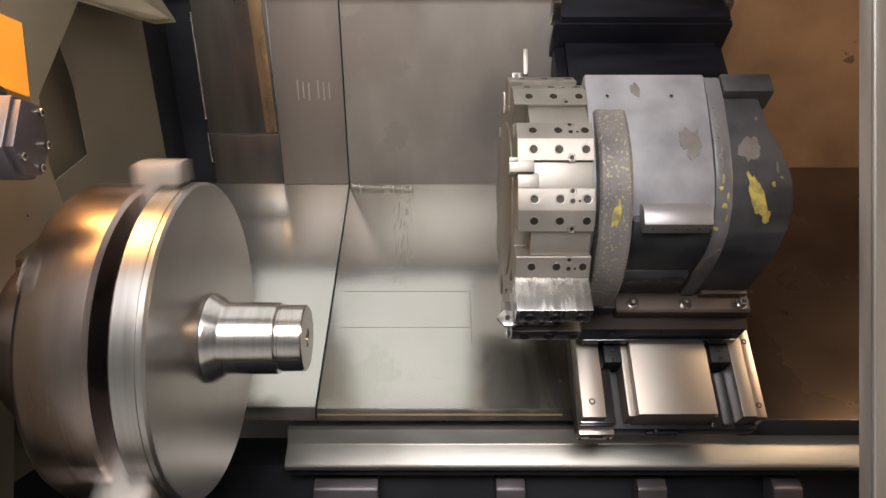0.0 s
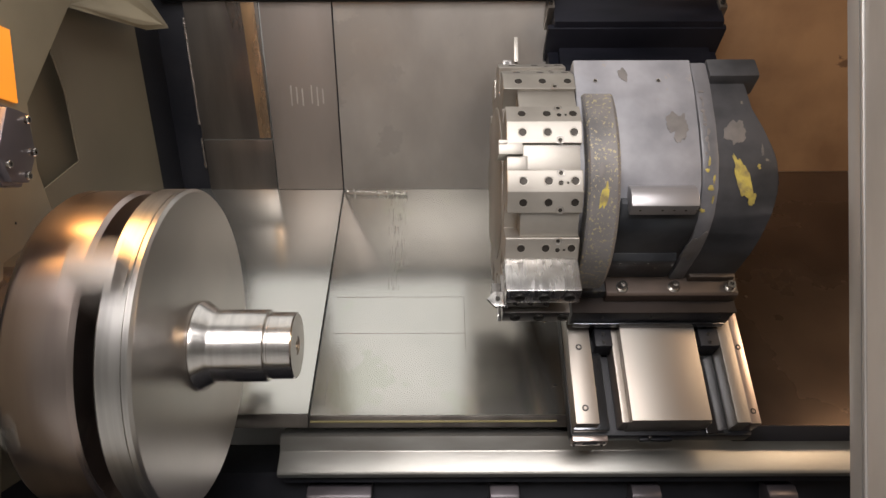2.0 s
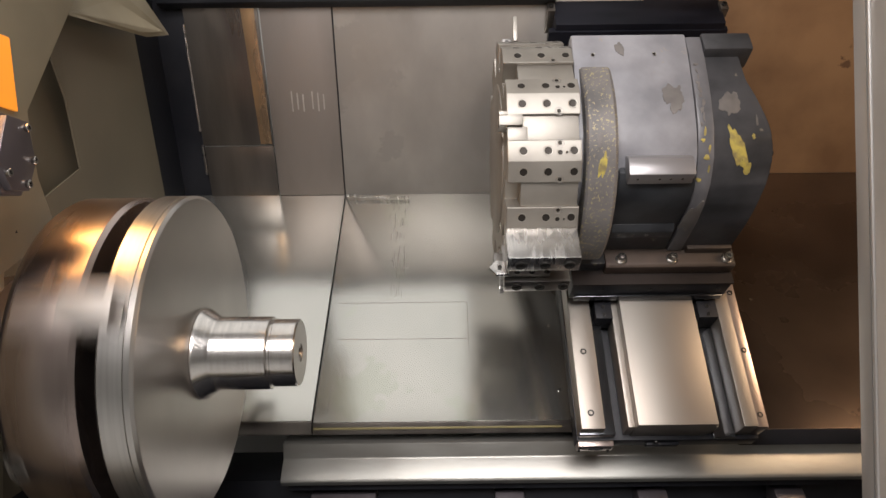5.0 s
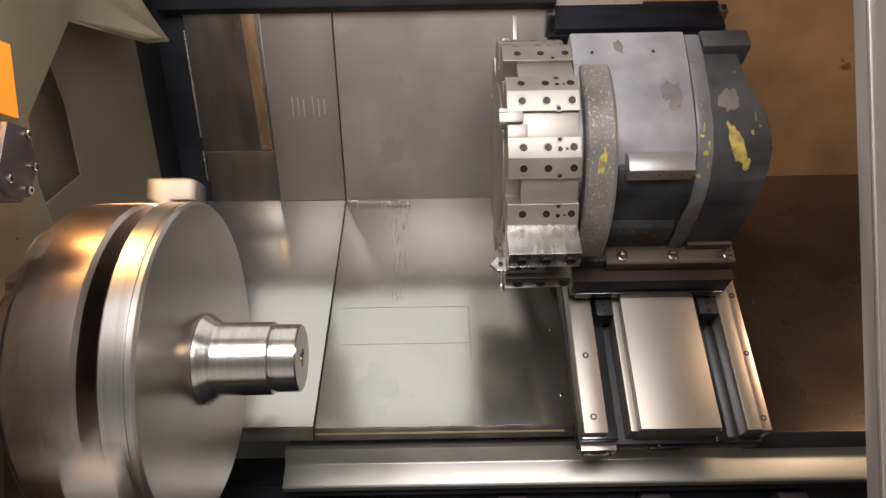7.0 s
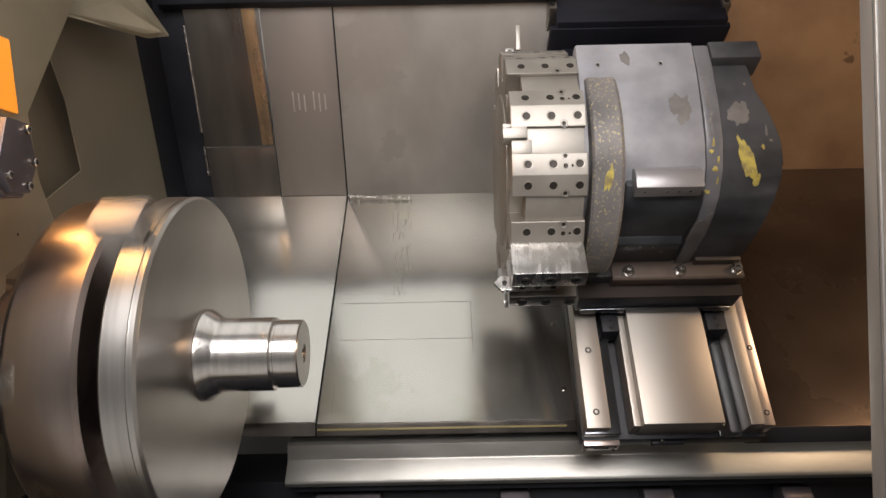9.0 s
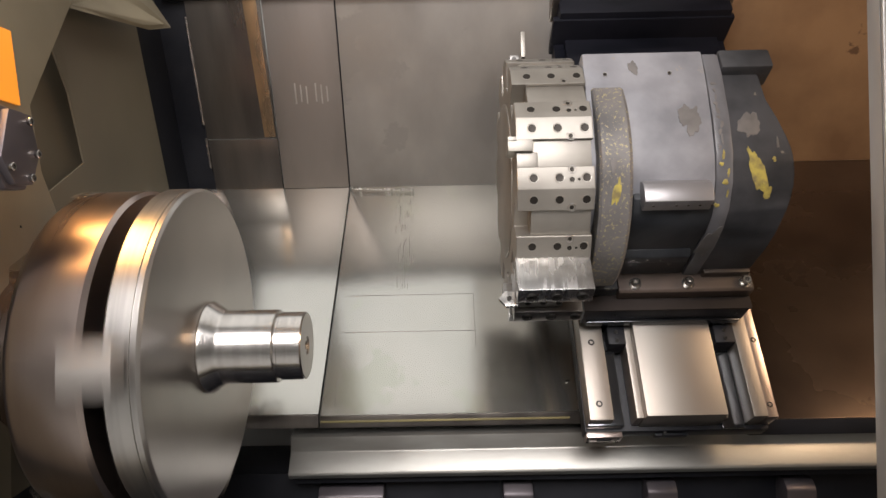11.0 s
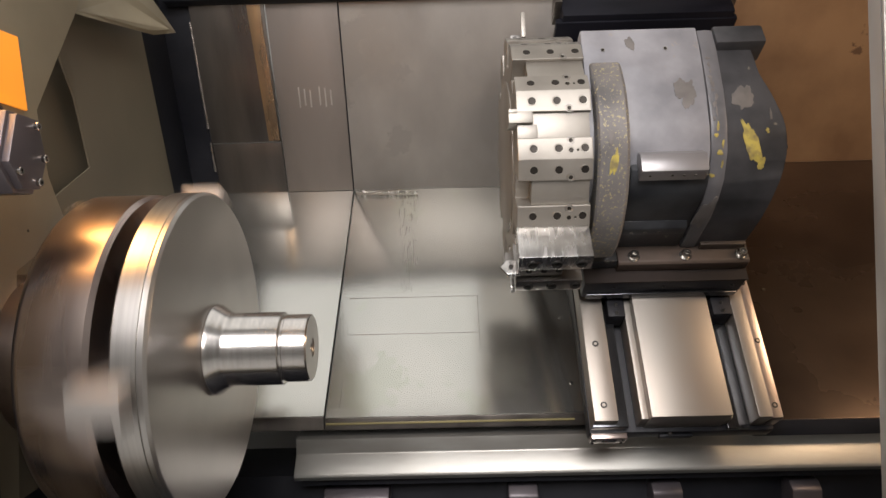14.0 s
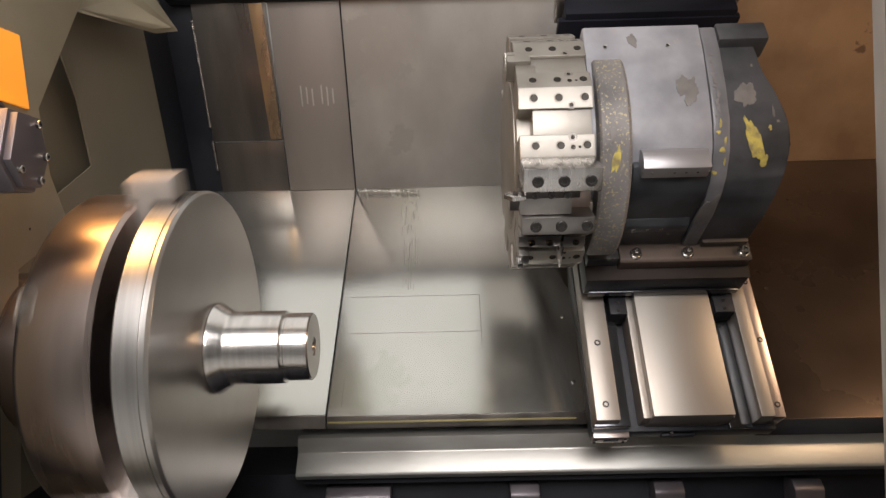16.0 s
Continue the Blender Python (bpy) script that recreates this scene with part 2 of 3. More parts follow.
def socket_head(r=0.006, h=0.005):
    """A cap screw that points along z: a knurled head with a hexagon socket."""
    bm = bmesh.new()
    seg = 24
    prof = [(r * 0.96, 0), (r, h * 0.15), (r, h * 0.85), (r * 0.9, h), (r * 0.58, h), (r * 0.52, h * 0.35), (0, h * 0.35)]
    rings = []
    for i, (q, z) in enumerate(prof):
        if q == 0:
            rings.append([bm.verts.new((0, 0, z))])
            continue
        ring = []
        for k in range(seg):
            a = 2 * math.pi * k / seg
            f = q
            if i in (4, 5):
                b = (a + math.pi / 6) % (math.pi / 3) - math.pi / 6
                f = q * 0.87 / math.cos(b)
            ring.append(bm.verts.new((f * math.cos(a), f * math.sin(a), z)))
        rings.append(ring)
    for a, b in zip(rings, rings[1:]):
        for k in range(seg):
            j = (k + 1) % seg
            q = list(dict.fromkeys([a[k], a[j], b[j % len(b)], b[k % len(b)]]))
            bm.faces.new(q)
    bmesh.ops.recalc_face_normals(bm, faces=bm.faces)
    return bm


def hole_mesh(r=0.0045, rim=0.0):
    """A drilled hole: a chamfered mouth, lip a hair proud, its shade painted on the floor."""
    bm = bmesh.new()
    seg = 20
    prof = [(r * 1.28 + rim, 0.0002), (r * 1.22 + rim, 0.0005), (r, 0.0003), (r * 0.93, 0.00025), (0, 0.00025)]
    rings = []
    for q, z in prof:
        rings.append([bm.verts.new((0, 0, z))] if q == 0 else
                     [bm.verts.new((q * math.cos(2 * math.pi * k / seg), q * math.sin(2 * math.pi * k / seg), z)) for k in range(seg)])
    for i, (a, b) in enumerate(zip(rings, rings[1:])):
        for k in range(seg):
            j = (k + 1) % seg
            f = bm.faces.new(list(dict.fromkeys([a[k], a[j], b[j % len(b)], b[k % len(b)]])))
            f.material_index = 1 if i >= 2 else 0
    bmesh.ops.recalc_face_normals(bm, faces=bm.faces)
    return bm


def hole(parent, m, r=0.0045, name="tapped_hole", cache={}):
    key = (round(r, 5), name)
    if key not in cache:
        ob = part(name, hole_mesh(r), STEEL, parent, m=m)
        ob.data.materials.append(HOLE)
        cache[key] = ob
        return ob
    return again(cache[key], m, parent)


def screw(parent, m, r=0.006, h=0.005, mat=None, name="socket_screw", cache={}):
    key = (round(r, 5), (mat or SCREW).name, name)
    if key not in cache:
        cache[key] = part(name, socket_head(r, h), mat or SCREW, parent, m=m)
        return cache[key]
    return again(cache[key], m, parent)


def thing(name, label, category, m=None, group="", kind=""):
    ob = new(name)
    ob.empty_display_size = 0.05
    if m is not None:
        ob.matrix_basis = m
    return tagged(ob, label, category, group, kind)


def structure(name, bm, mat, label):
    return tagged(part(name, bm, mat), label, name.split("_")[0], "", "structure")


# ---- the enclosure: walls, guards and bed ----
FY, FZ = 0.694, 1.362          # fold between the sloping guard and the back wall
LEAN = -0.46                   # the back wall leans forward as it rises


def wall_y(z, y0=FY, z0=FZ):
    return y0 + LEAN * (z - z0)


def back_panel(x0, x1, z0, z1, off=0.0, fy=FY, fz=FZ):
    return plate([(x0, wall_y(z0, fy, fz) - off, z0), (x1, wall_y(z0, fy, fz) - off, z0), (x1, wall_y(z1, fy, fz) - off, z1), (x0, wall_y(z1, fy, fz) - off, z1)], 0.006)


def slope_panel(x0, x1, y0, y1, off=0.0):
    return plate([(x0, y0, y0 + 0.668 + off), (x1, y0, y0 + 0.668 + off), (x1, y1, y1 + 0.668 + off), (x0, y1, y1 + 0.668 + off)], 0.006)


structure("wall_back_centre", back_panel(-0.213, 0.42, FZ, 1.752), BACK, "brushed stainless back guard, stained and streaked")
structure("wall_back_left", back_panel(-0.362, -0.2155, FZ, 1.738, 0.004), PANEL, "dull stainless guard panel beside the seam")
structure("trim_panel_seam", back_panel(-0.2153, -0.2132, FZ, 1.738, 0.0012), BLACK, "dark open seam between the guard panels")
structure("wall_back_corner", back_panel(-0.517, -0.3645, 1.468, 1.738, 0.008), SHEET_DARK, "stainless guard panel with a lap seam, darkened for reflections")
structure("wall_back_corner_lower", back_panel(-0.517, -0.3645, FZ, 1.4665, 0.003), SHEET_DARK, "lower guard panel under the lap seam, darkened for reflections")
structure("wall_back_right", back_panel(0.4225, 1.30, 1.405, 2.0, 0, 0.737, 1.405), BRONZE, "tan painted back wall with brown stains")
# Unseen roof, drawn forward to carry lamps and block ceiling-light reflections.
structure("ceiling", box(-0.9, 1.3, -0.36, 0.75, 2.06, 2.08), CREAM, "unseen cream enclosure roof, drawn forward to block light")
structure("trim_back_beam", prism([(0.490, 1.728), (0.523, 1.728), (0.54, 1.785), (0.475, 1.785)], -0.56, 0.24, 0.003), BLACK, "black oily beam along the top of the guard")
structure("guard_centre", slope_panel(-0.212, 0.2335, 0.277, FY), GUARD, "sloping stainless bed guard with scratches and stains")
structure("guard_left", slope_panel(-0.60, -0.2145, 0.277, FY, 0.003), GUARD, "sloping stainless bed guard beside the chuck")
structure("guard_right", slope_panel(0.485, 1.30, 0.262, 0.737, 0.0), SHEET_BROWN, "brown sloping bed guard, darkened for reflections and shade")
structure("guard_under_slide", slope_panel(0.236, 0.482, 0.30, FY, -0.01), SHEET_BROWN, "brown sheet under the cross slide, darkened for shade")
structure("trim_guard_lip", box(-0.212, 0.23, 0.274, 0.281, 0.925, 0.9445, 0.001), SHEET_DARK, "folded lip of the bed guard")
structure("trim_guard_lip_left", box(-0.60, -0.214, 0.275, 0.281, 0.925, 0.947, 0.001), SHEET_DARK, "folded lip of the left guard")
structure("trim_guard_lip_right", box(0.486, 1.3, 0.258, 0.264, 0.905, 0.930, 0.001), BLACK, "dark lip of the brown guard")
structure("trim_seal", box(-0.21, 0.20, 0.2695, 0.2735, 0.9345, 0.9375, 0.0005), BRASS, "thin yellow sealing strip")
structure("trim_bed_rail", prism([(0.285, 0.913), (0.40, 0.916), (0.40, 0.84), (0.262, 0.846), (0.2565, 0.853), (0.258, 0.8585), (0.2785, 0.885), (0.2785, 0.909)], -0.262, 1.3, 0.002), RAIL, "worn bright bed rail along the slope foot")
structure("trim_bed_rail_foot", box(-0.255, 1.3, 0.28, 0.40, 0.832, 0.8445, 0.001), BLACK, "dark foot of the bed rail")
structure("bed_casting", box(-0.60, 1.3, 0.325, 0.5, 0.55, 0.835, 0.004), BLACK, "dark oily bed casting below the rail")
for lx in (-0.22, 0.09, 0.33, 0.56, 0.80):
    w = 0.11 if lx < -0.2 else 0.05
    structure("trim_bed_lug", prism([(0.285, 0.60), (0.285, 0.806), (0.297, 0.820), (0.327, 0.820), (0.327, 0.60)], lx, lx + w, 0.004), GUNMETAL, "oily cast lug under the bed rail")
structure("floor", box(-2.6, 3.0, -4.2, 0.9, -0.02, 0.0, 0), CONCRETE, "grey workshop floor")
structure("chip_pan", box(-0.9, 1.3, -0.25, 0.5, 0.50, 0.52, 0.002), BLACK, "black chip pan below the spindle")
structure("wall_right_end", box(1.28, 1.30, -0.3, 0.8, 0.3, 2.06, 0.002), BRONZE, "tan enclosure end wall")
structure("wall_front_apron", box(-0.9, 1.3, -0.36, -0.33, 0.0, 0.62, 0.004), CREAM, "cream front apron below the door opening")
structure("wall_room_rear", box(-2.6, 3.0, -4.25, -4.2, 0, 3.4, 0), CONCRETE, "grey workshop wall")
structure("wall_room_left", box(-2.65, -2.6, -4.2, 0.9, 0, 3.4, 0), CONCRETE, "grey workshop wall")
structure("wall_room_right", box(3.0, 3.05, -4.2, 0.9, 0, 3.4, 0), CONCRETE, "grey workshop wall")
structure("wall_room_back", box(-2.6, 3.0, 0.9, 0.95, 0, 3.4, 0), CONCRETE, "grey workshop wall")
structure("ceiling_room", box(-2.6, 3.0, -4.2, 0.9, 3.4, 3.45, 0), CONCRETE, "grey workshop ceiling")

# the headstock side
# side plates in the plane of x, drawn from (y, z) corners
def side_plate(pts, x, thick, bevel=0.0015):
    return plate([(x, y, z) for y, z in pts][::-1], thick, bevel)


EDGE = [(0.543 - 0.465 * (z - 1.396), z) for z in (0.95, 2.0)]       # rear edge of the headstock wall, parallel to the leaning back wall
structure("wall_headstock", side_plate([(0.191, 1.469), (0.233, 1.366), (0.02, 1.245), (0.02, 0.9), EDGE[0], EDGE[1], (0.02, 2.06), (0.02, 1.70)], -0.575, 0.003, 0.0005), CREAM_SHADED, "headstock wall, cream enamel darkened for shade")
# Corner wall and back strip are black in place of the gap's shade.
structure("wall_headstock_corner", side_plate([(0.40, 0.9), (0.90, 0.9), (0.62, 2.0), (0.20, 2.0)], -0.600, 0.02), BLACK, "black corner sheet standing in for shade in the gap")
# Backing added behind the guards to close gaps and stop light leaks.
structure("wall_headstock_rear", box(-0.70, -0.68, -0.36, 0.75, 0.3, 2.06, 0.002), BLACK, "added black backing that stops light through the guard gaps")
structure("wall_back_post", back_panel(-0.61, -0.5195, 1.25, 1.76, -0.004), BLACK, "black sheet behind the guard panels, standing in for shade")
structure("trim_bent_strip", plate([(-0.3900, wall_y(1.470) - 0.0100, 1.470), (-0.3655, wall_y(1.470) - 0.0105, 1.470), (-0.3715, wall_y(1.726) - 0.0105, 1.726), (-0.3990, wall_y(1.726) - 0.0100, 1.726)], 0.003), STRIP, "panel edge strip with an amber reflection painted on")


def left_plate(name, pts, x, mat, label, thick=0.012):
    return structure(name, plate([(x, y, z) for y, z in pts][::-1], thick, 0.0015), mat, label)


left_plate("wall_headstock_front", [(-0.30, 0.5), (-0.06, 0.5), (-0.05, 1.205), (0.061, 1.2585), (0.018, 1.325), (-0.004, 1.406), (0.100, 1.579), (0.145, 1.653), (0.145, 2.06), (-0.30, 2.06)], -0.523, CREAM, "cream enamel headstock guard with a bevelled edge")
structure("trim_gusset", plate([(-0.527, 0.105, 1.568), (-0.525, 0.372, 1.622), (-0.503, 0.418, 1.640), (-0.535, 0.37, 1.70), (-0.545, 0.10, 1.69)], 0.006), CREAM, "cream folded gusset plate under the roof")


def headstock_fold():
    return plate([(-0.572, 0.0, 1.30), (-0.572, 0.42, 1.20), (-0.54, 0.42, 0.95), (-0.53, 0.0, 0.95)], 0.008)


structure("wall_headstock_facet", plate([(-0.66, -0.02, 1.15), (-0.583, 0.27, 1.15), (-0.583, 0.27, 1.76), (-0.66, -0.02, 1.76)], 0.006), CREAM_SHADED, "recessed guard facet, cream enamel darkened for shade")
structure("wall_headstock_fold", headstock_fold(), CREAM_SHADED, "folded lower headstock guard")
lens = structure("amber_panel", prism([(-0.29, 1.398), (-0.030, 1.400), (-0.046, 1.485), (-0.29, 1.47)], -0.5105, -0.5065, 0.001), AMBER, "amber lit lamp lens on the headstock guard")
hook = thing("guard_hook", "small dark steel hook on the cream headstock guard", "hook", pose(-0.519, -0.029, 1.262))
part("hook_wire", rod((0, 0, 0.012), (0.006, 0.002, -0.010), 0.003), BLACK, hook)
part("eyelet", rod((0, 0.006, 0.02), (0.003, 0.006, 0.02), 0.003), BLACK, hook)

# weld beads in the dark corner
for i, (z0, z1) in enumerate(((1.50, 1.70), (1.41, 1.47))):
    bm = bmesh.new()
    rnd = random.Random(i)
    z = z0
    while z < z1:
        r = rnd.uniform(0.0022, 0.0038)
        bmesh.ops.create_icosphere(bm, subdivisions=1, radius=r, matrix=Matrix.Translation((-0.519, wall_y(z) - 0.008, z)))
        z += 0.0045
    structure("trim_weld_bead", bm, SHEET_DARK, "lumpy weld bead down the corner seam")

# scribed lines on the guard and panels
def guard_line(x0, x1, y0, y1, off=0.0):
    return slope_panel(x0, x1, y0, y1, 0.0006 + off)


for x0, x1, y0, y1 in ((-0.19, 0.052, 0.3985, 0.3993), (0.052, 0.0528, 0.372, 0.462), (-0.195, 0.05, 0.4615, 0.4622), (-0.19, -0.1893, 0.29, 0.33)):
    structure("trim_scribed_line", guard_line(x0, x1, y0, y1), SHEET_DARK, "fine scribed line on the stainless guard")
rnd = random.Random(5)
marks = bmesh.new()
for k in range(70):
    x = -0.085 + rnd.gauss(0, 0.010)
    y = rnd.uniform(0.47, 0.66)
    join(marks, guard_line(x, x + rnd.uniform(0.0003, 0.0011), y, y + rnd.uniform(0.004, 0.035) * rnd.random(), 0.0001 * (k % 4)))
tagged(part("scratches", marks, BACK), "dark rubbed scratches on the stainless guard", "scratches", "", "stuff")
for x, y in ((0.205, 0.318), (0.205, 0.42), (0.54, 0.36), (0.60, 0.46), (0.565, 0.53)):
    head = rod((x, y, y + 0.668), (x, y - 0.0015, y + 0.6695), 0.0035, 14)
    structure("trim_guard_screw", head, CHROME, "small screw head in the bed guard")
for k in range(6):
    x = -0.315 + 0.012 * k + (0.008 if k > 2 else 0)
    structure("trim_smear", back_panel(x, x + 0.0035, 1.535 + 0.004 * (k % 2), 1.575 - 0.003 * (k % 3), 0.0046), SMEAR, "pale wiped smear on the guard panel")

# long spring-like chip that lies on the fold
bm = bmesh.new()
for k in range(46):
    x = -0.21 + k * 0.0031
    for s in range(6):
        a = s / 6 * 2 * math.pi
        bmesh.ops.create_icosphere(bm, subdivisions=1, radius=0.0010, matrix=Matrix.Translation((x + s * 0.0005, FY - 0.012 - k * 0.0001 + 0.0026 * math.cos(a), FZ - 0.003 - k * 0.00015 + 0.0026 * math.sin(a))))
chip = part("metal_chip", bm, BRIGHT)
tagged(chip, "coiled bright metal chip lying along the guard fold", "chip")

# ---- sliding door at the edge of the opening ----
door = thing("sliding_door", "grey painted sliding door edge of the machine, open", "door", pose(0.3605, -0.30, 0.62), kind="structure")
part("door_panel", box(0.004, 0.30, -0.06, 0.02, 0, 1.5, 0.003), DOOR, door)
part("edge_strip", box(0.0, 0.0038, 0.0095, 0.026, 0, 1.5, 0.001), SHEET, door, "bare steel edge strip")
part("seal", box(0.0012, 0.0037, 0.0065, 0.0093, 0, 1.5, 0.0005), BLACK, door, "black rubber seal")
part("rib", box(-0.0012, 0.0038, 0.003, 0.0063, 0, 1.5, 0.001), SHEET, door, "bright folded lip")
part("inner_edge", box(0.0005, 0.0039, -0.058, 0.0028, 0, 1.5, 0.001), DOOR, door, "grey painted inner edge")

# ---- probe arm box beside the chuck ----
arm = thing("probe_arm", "purple-grey tool probe housing on a dark pipe arm", "probe arm", pose(-0.449, -0.155, 1.332, 0, 0, 0))
part("housing", prism([(-0.045, -0.02), (-0.02, -0.048), (0.012, -0.046), (0.026, -0.010), (0.010, 0.035), (-0.03, 0.035)], -0.055, 0.018, 0.003), GUNMETAL, arm)
part("cover_plate", prism([(-0.040, -0.018), (-0.018, -0.043), (0.010, -0.041), (0.022, -0.009), (0.008, 0.031), (-0.027, 0.031)], 0.018, 0.026, 0.001), GUNMETAL, arm)
for y, z in ((-0.026, -0.026), (0.006, -0.034), (0.016, -0.008), (0.004, 0.024)):
    screw(arm, pose(0.026, y, z, 0, 90, 0), 0.0042, 0.004, CHROME)
part("pivot", rod((-0.075, -0.02, 0.03), (0.0, -0.02, 0.03), 0.017, 28), GUNMETAL, arm)
part("pivot_cap", rod((0.0, -0.02, 0.03), (0.004, -0.02, 0.03), 0.010, 28), BLACK, arm)
part("pipe", rod((-0.022, -0.02, -0.72), (-0.022, -0.02, -0.045), 0.016, 24), BLACK, arm, "dark pipe arm")

# ---- chuck with the workpiece ----
spindle = thing("chuck", "large worn steel lathe chuck spinning with a turned flange", "lathe chuck", pose(0, 0, 1.1))
part("chuck_body", turned([(-0.60, 0), (-0.60, 0.100), (-0.433, 0.100), (-0.433, 0.182), (-0.429, 0.190), (-0.421, 0.195), (-0.357, 0.195), (-0.352, 0.191), (-0.352, 0.03), (-0.352, 0)], 128), CHUCK, spindle)
flange = part("workpiece_flange", turned([(-0.331, 0), (-0.331, 0.194), (-0.328, 0.197), (-0.3035, 0.197), (-0.303, 0.1955), (-0.302, 0.1955), (-0.3015, 0.197), (-0.2965, 0.197), (-0.2935, 0.194), (-0.2935, 0.060)], 160), RIM, spindle, "machined steel flange rim")
part("flange_face", turned([(-0.2936, 0.1935), (-0.2932, 0.193), (-0.2932, 0.055)], 160), FACED, spindle, "finely faced steel disc")
part("workpiece_stub", turned([(-0.2935, 0.0555), (-0.2905, 0.0570), (-0.2875, 0.0562), (-0.274, 0.0463), (-0.2705, 0.0452), (-0.2070, 0.0452), (-0.2055, 0.0440), (-0.2050, 0.0408), (-0.2025, 0.0408), (-0.2015, 0.0418), (-0.1740, 0.0418), (-0.1722, 0.0400)], 96), TURNED, spindle, "freshly turned stepped steel stub")
part("stub_end", turned([(-0.1722, 0.0400), (-0.1722, 0.012), (-0.1735, 0.0105), (-0.1735, 0.006), (-0.1765, 0.003), (-0.1765, 0)], 64), FACED, spindle, "faced end with a centre hole")
part("spacer", turned([(-0.353, 0.02), (-0.353, 0.085), (-0.330, 0.085), (-0.330, 0.02)], 48), BLACK, spindle)
jaw_profile = [(-0.021, 0.205), (-0.018, 0.2250), (0.018, 0.2250), (0.021, 0.205), (0.021, 0.09), (-0.021, 0.09)]
for k in range(3):
    turn = Euler((radians(120 * k), 0, 0)).to_matrix().to_4x4()
    if k == 0:
        top_jaw = part("jaw", prism(jaw_profile, -0.3515, -0.3325, 0.003), JAW, spindle, "bright soft jaw")
        nose = part("jaw_nose", prism([(-0.021, 0.199), (-0.018, 0.2260), (0.018, 0.2260), (0.021, 0.199)], -0.358, -0.3055, 0.003), JAW, top_jaw)
        master = part("jaw_slide", prism([(-0.022, 0.1955), (0.022, 0.1955), (0.022, 0.06), (-0.022, 0.06)], -0.42, -0.351, 0.002), CHUCK, spindle)
    else:
        j = again(top_jaw, turn, spindle, "bright soft jaw")
        again(nose, Matrix(), j)
        again(master, turn, spindle)
for k in range(3):
    a = 120 * k + 47
    hole(spindle, Euler((radians(a), 0, 0)).to_matrix().to_4x4() @ pose(-0.42, 0, 0.1952), 0.008, "key_socket")

# ---- cross slide base on the carriage: slanted 60 degrees, local y up the slope, local z out of it ----
SLANT = pose(0, 0, 1.1, 60)
base = thing("cross_slide_base", "oily steel cross slide base with ground ways", "machine slide", SLANT)
part("body", prism([(-0.052, -0.268), (-0.052, -0.237), (0.62, -0.237), (0.62, -0.268)], 0.207, 0.483, 0.002), BLACK, base)
part("pedestal", prism([(0.02, -0.45), (0.02, -0.269), (0.60, -0.269), (0.60, -0.38), (0.30, -0.38)], 0.225, 0.470, 0.002), BLACK, base)
part("gib", box(0.208, 0.243, -0.046, 0.62, -0.236, -0.194, 0.0015), WAY, base, "ground steel left gib")
part("gib_foot", box(0.2085, 0.262, -0.049, 0.62, -0.2365, -0.215, 0.001), OILY, base)
part("way", box(0.2875, 0.404, -0.046, 0.62, -0.2365, -0.1785, 0.0015), WAY, base, "wide ground centre way")
part("way_ledge", box(0.277, 0.2873, -0.044, 0.62, -0.2365, -0.195, 0.001), WAY, base)
part("way_ledge", box(0.4043, 0.411, -0.044, 0.62, -0.2365, -0.200, 0.001), WAY, base)
part("gib", box(0.445, 0.466, -0.046, 0.62, -0.236, -0.190, 0.0015), WAY, base, "ground steel right gib")
part("gib_cover", box(0.4663, 0.483, -0.046, 0.62, -0.236, -0.196, 0.0015), CHUCK, base, "right gib clamping strip")
part("channel_floor", box(0.4115, 0.4447, -0.0515, 0.62, -0.2368, -0.228, 0.001), OILY, base, "oily channel floor")
cap = part("end_cap", box(0.209, 0.263, -0.0605, -0.0495, -0.266, -0.238, 0.002), CHUCK, base, "slotted steel end cap")
part("cap_slot", box(0.226, 0.248, -0.0612, -0.0600, -0.258, -0.247, 0.001), BLACK, cap)
part("end_plate", box(0.315, 0.365, -0.056, -0.0515, -0.264, -0.250, 0.002), BLACK, base, "black wiper plate")
for x, y, z, r in ((0.224, -0.022, -0.194, 0.005), (0.224, 0.075, -0.194, 0.005), (0.4745, -0.027, -0.196, 0.0045), (0.4745, 0.075, -0.196, 0.0045), (0.224, 0.175, -0.194, 0.005), (0.4745, 0.175, -0.196, 0.0045)):
    screw(base, pose(x, y, z - 0.004), r, 0.005)
screw(base, pose(0.328, -0.0515, -0.243, 90), 0.0035, 0.004)
for x in (0.213, 0.257):
    for z in (-0.243, -0.261):
        screw(base, pose(x, -0.0605, z, 90), 0.0022, 0.002)

# black telescopic cover above the turret
cover = thing("way_cover", "black telescopic way cover behind the turret", "way cover", SLANT)
part("cover_hood", box(0.236, 0.575, 0.742, 0.82, -0.26, -0.135, 0.004), RUBBER, cover)
part("hood_lip", box(0.224, 0.583, 0.738, 0.752, -0.27, -0.150, 0.003), RUBBER, cover)
part("cover_panel", box(0.262, 0.553, 0.42, 0.78, -0.30, -0.215, 0.003), RUBBER, cover)
part("cover_panel", box(0.252, 0.563, 0.62, 0.79, -0.31, -0.200, 0.003), RUBBER, cover)
for x in (0.243, 0.570):
    part("cover_rail", box(x - 0.012, x + 0.010, 0.42, 0.80, -0.33, -0.212, 0.002), RUBBER, cover)
for x in (0.230, 0.577):
    bracket = part("bracket", box(x - 0.008, x + 0.008, 0.775, 0.80, -0.20, -0.128, 0.002), SHEET_DARK, cover)
    screw(cover, pose(x, 0.787, -0.1285), 0.005, 0.004)

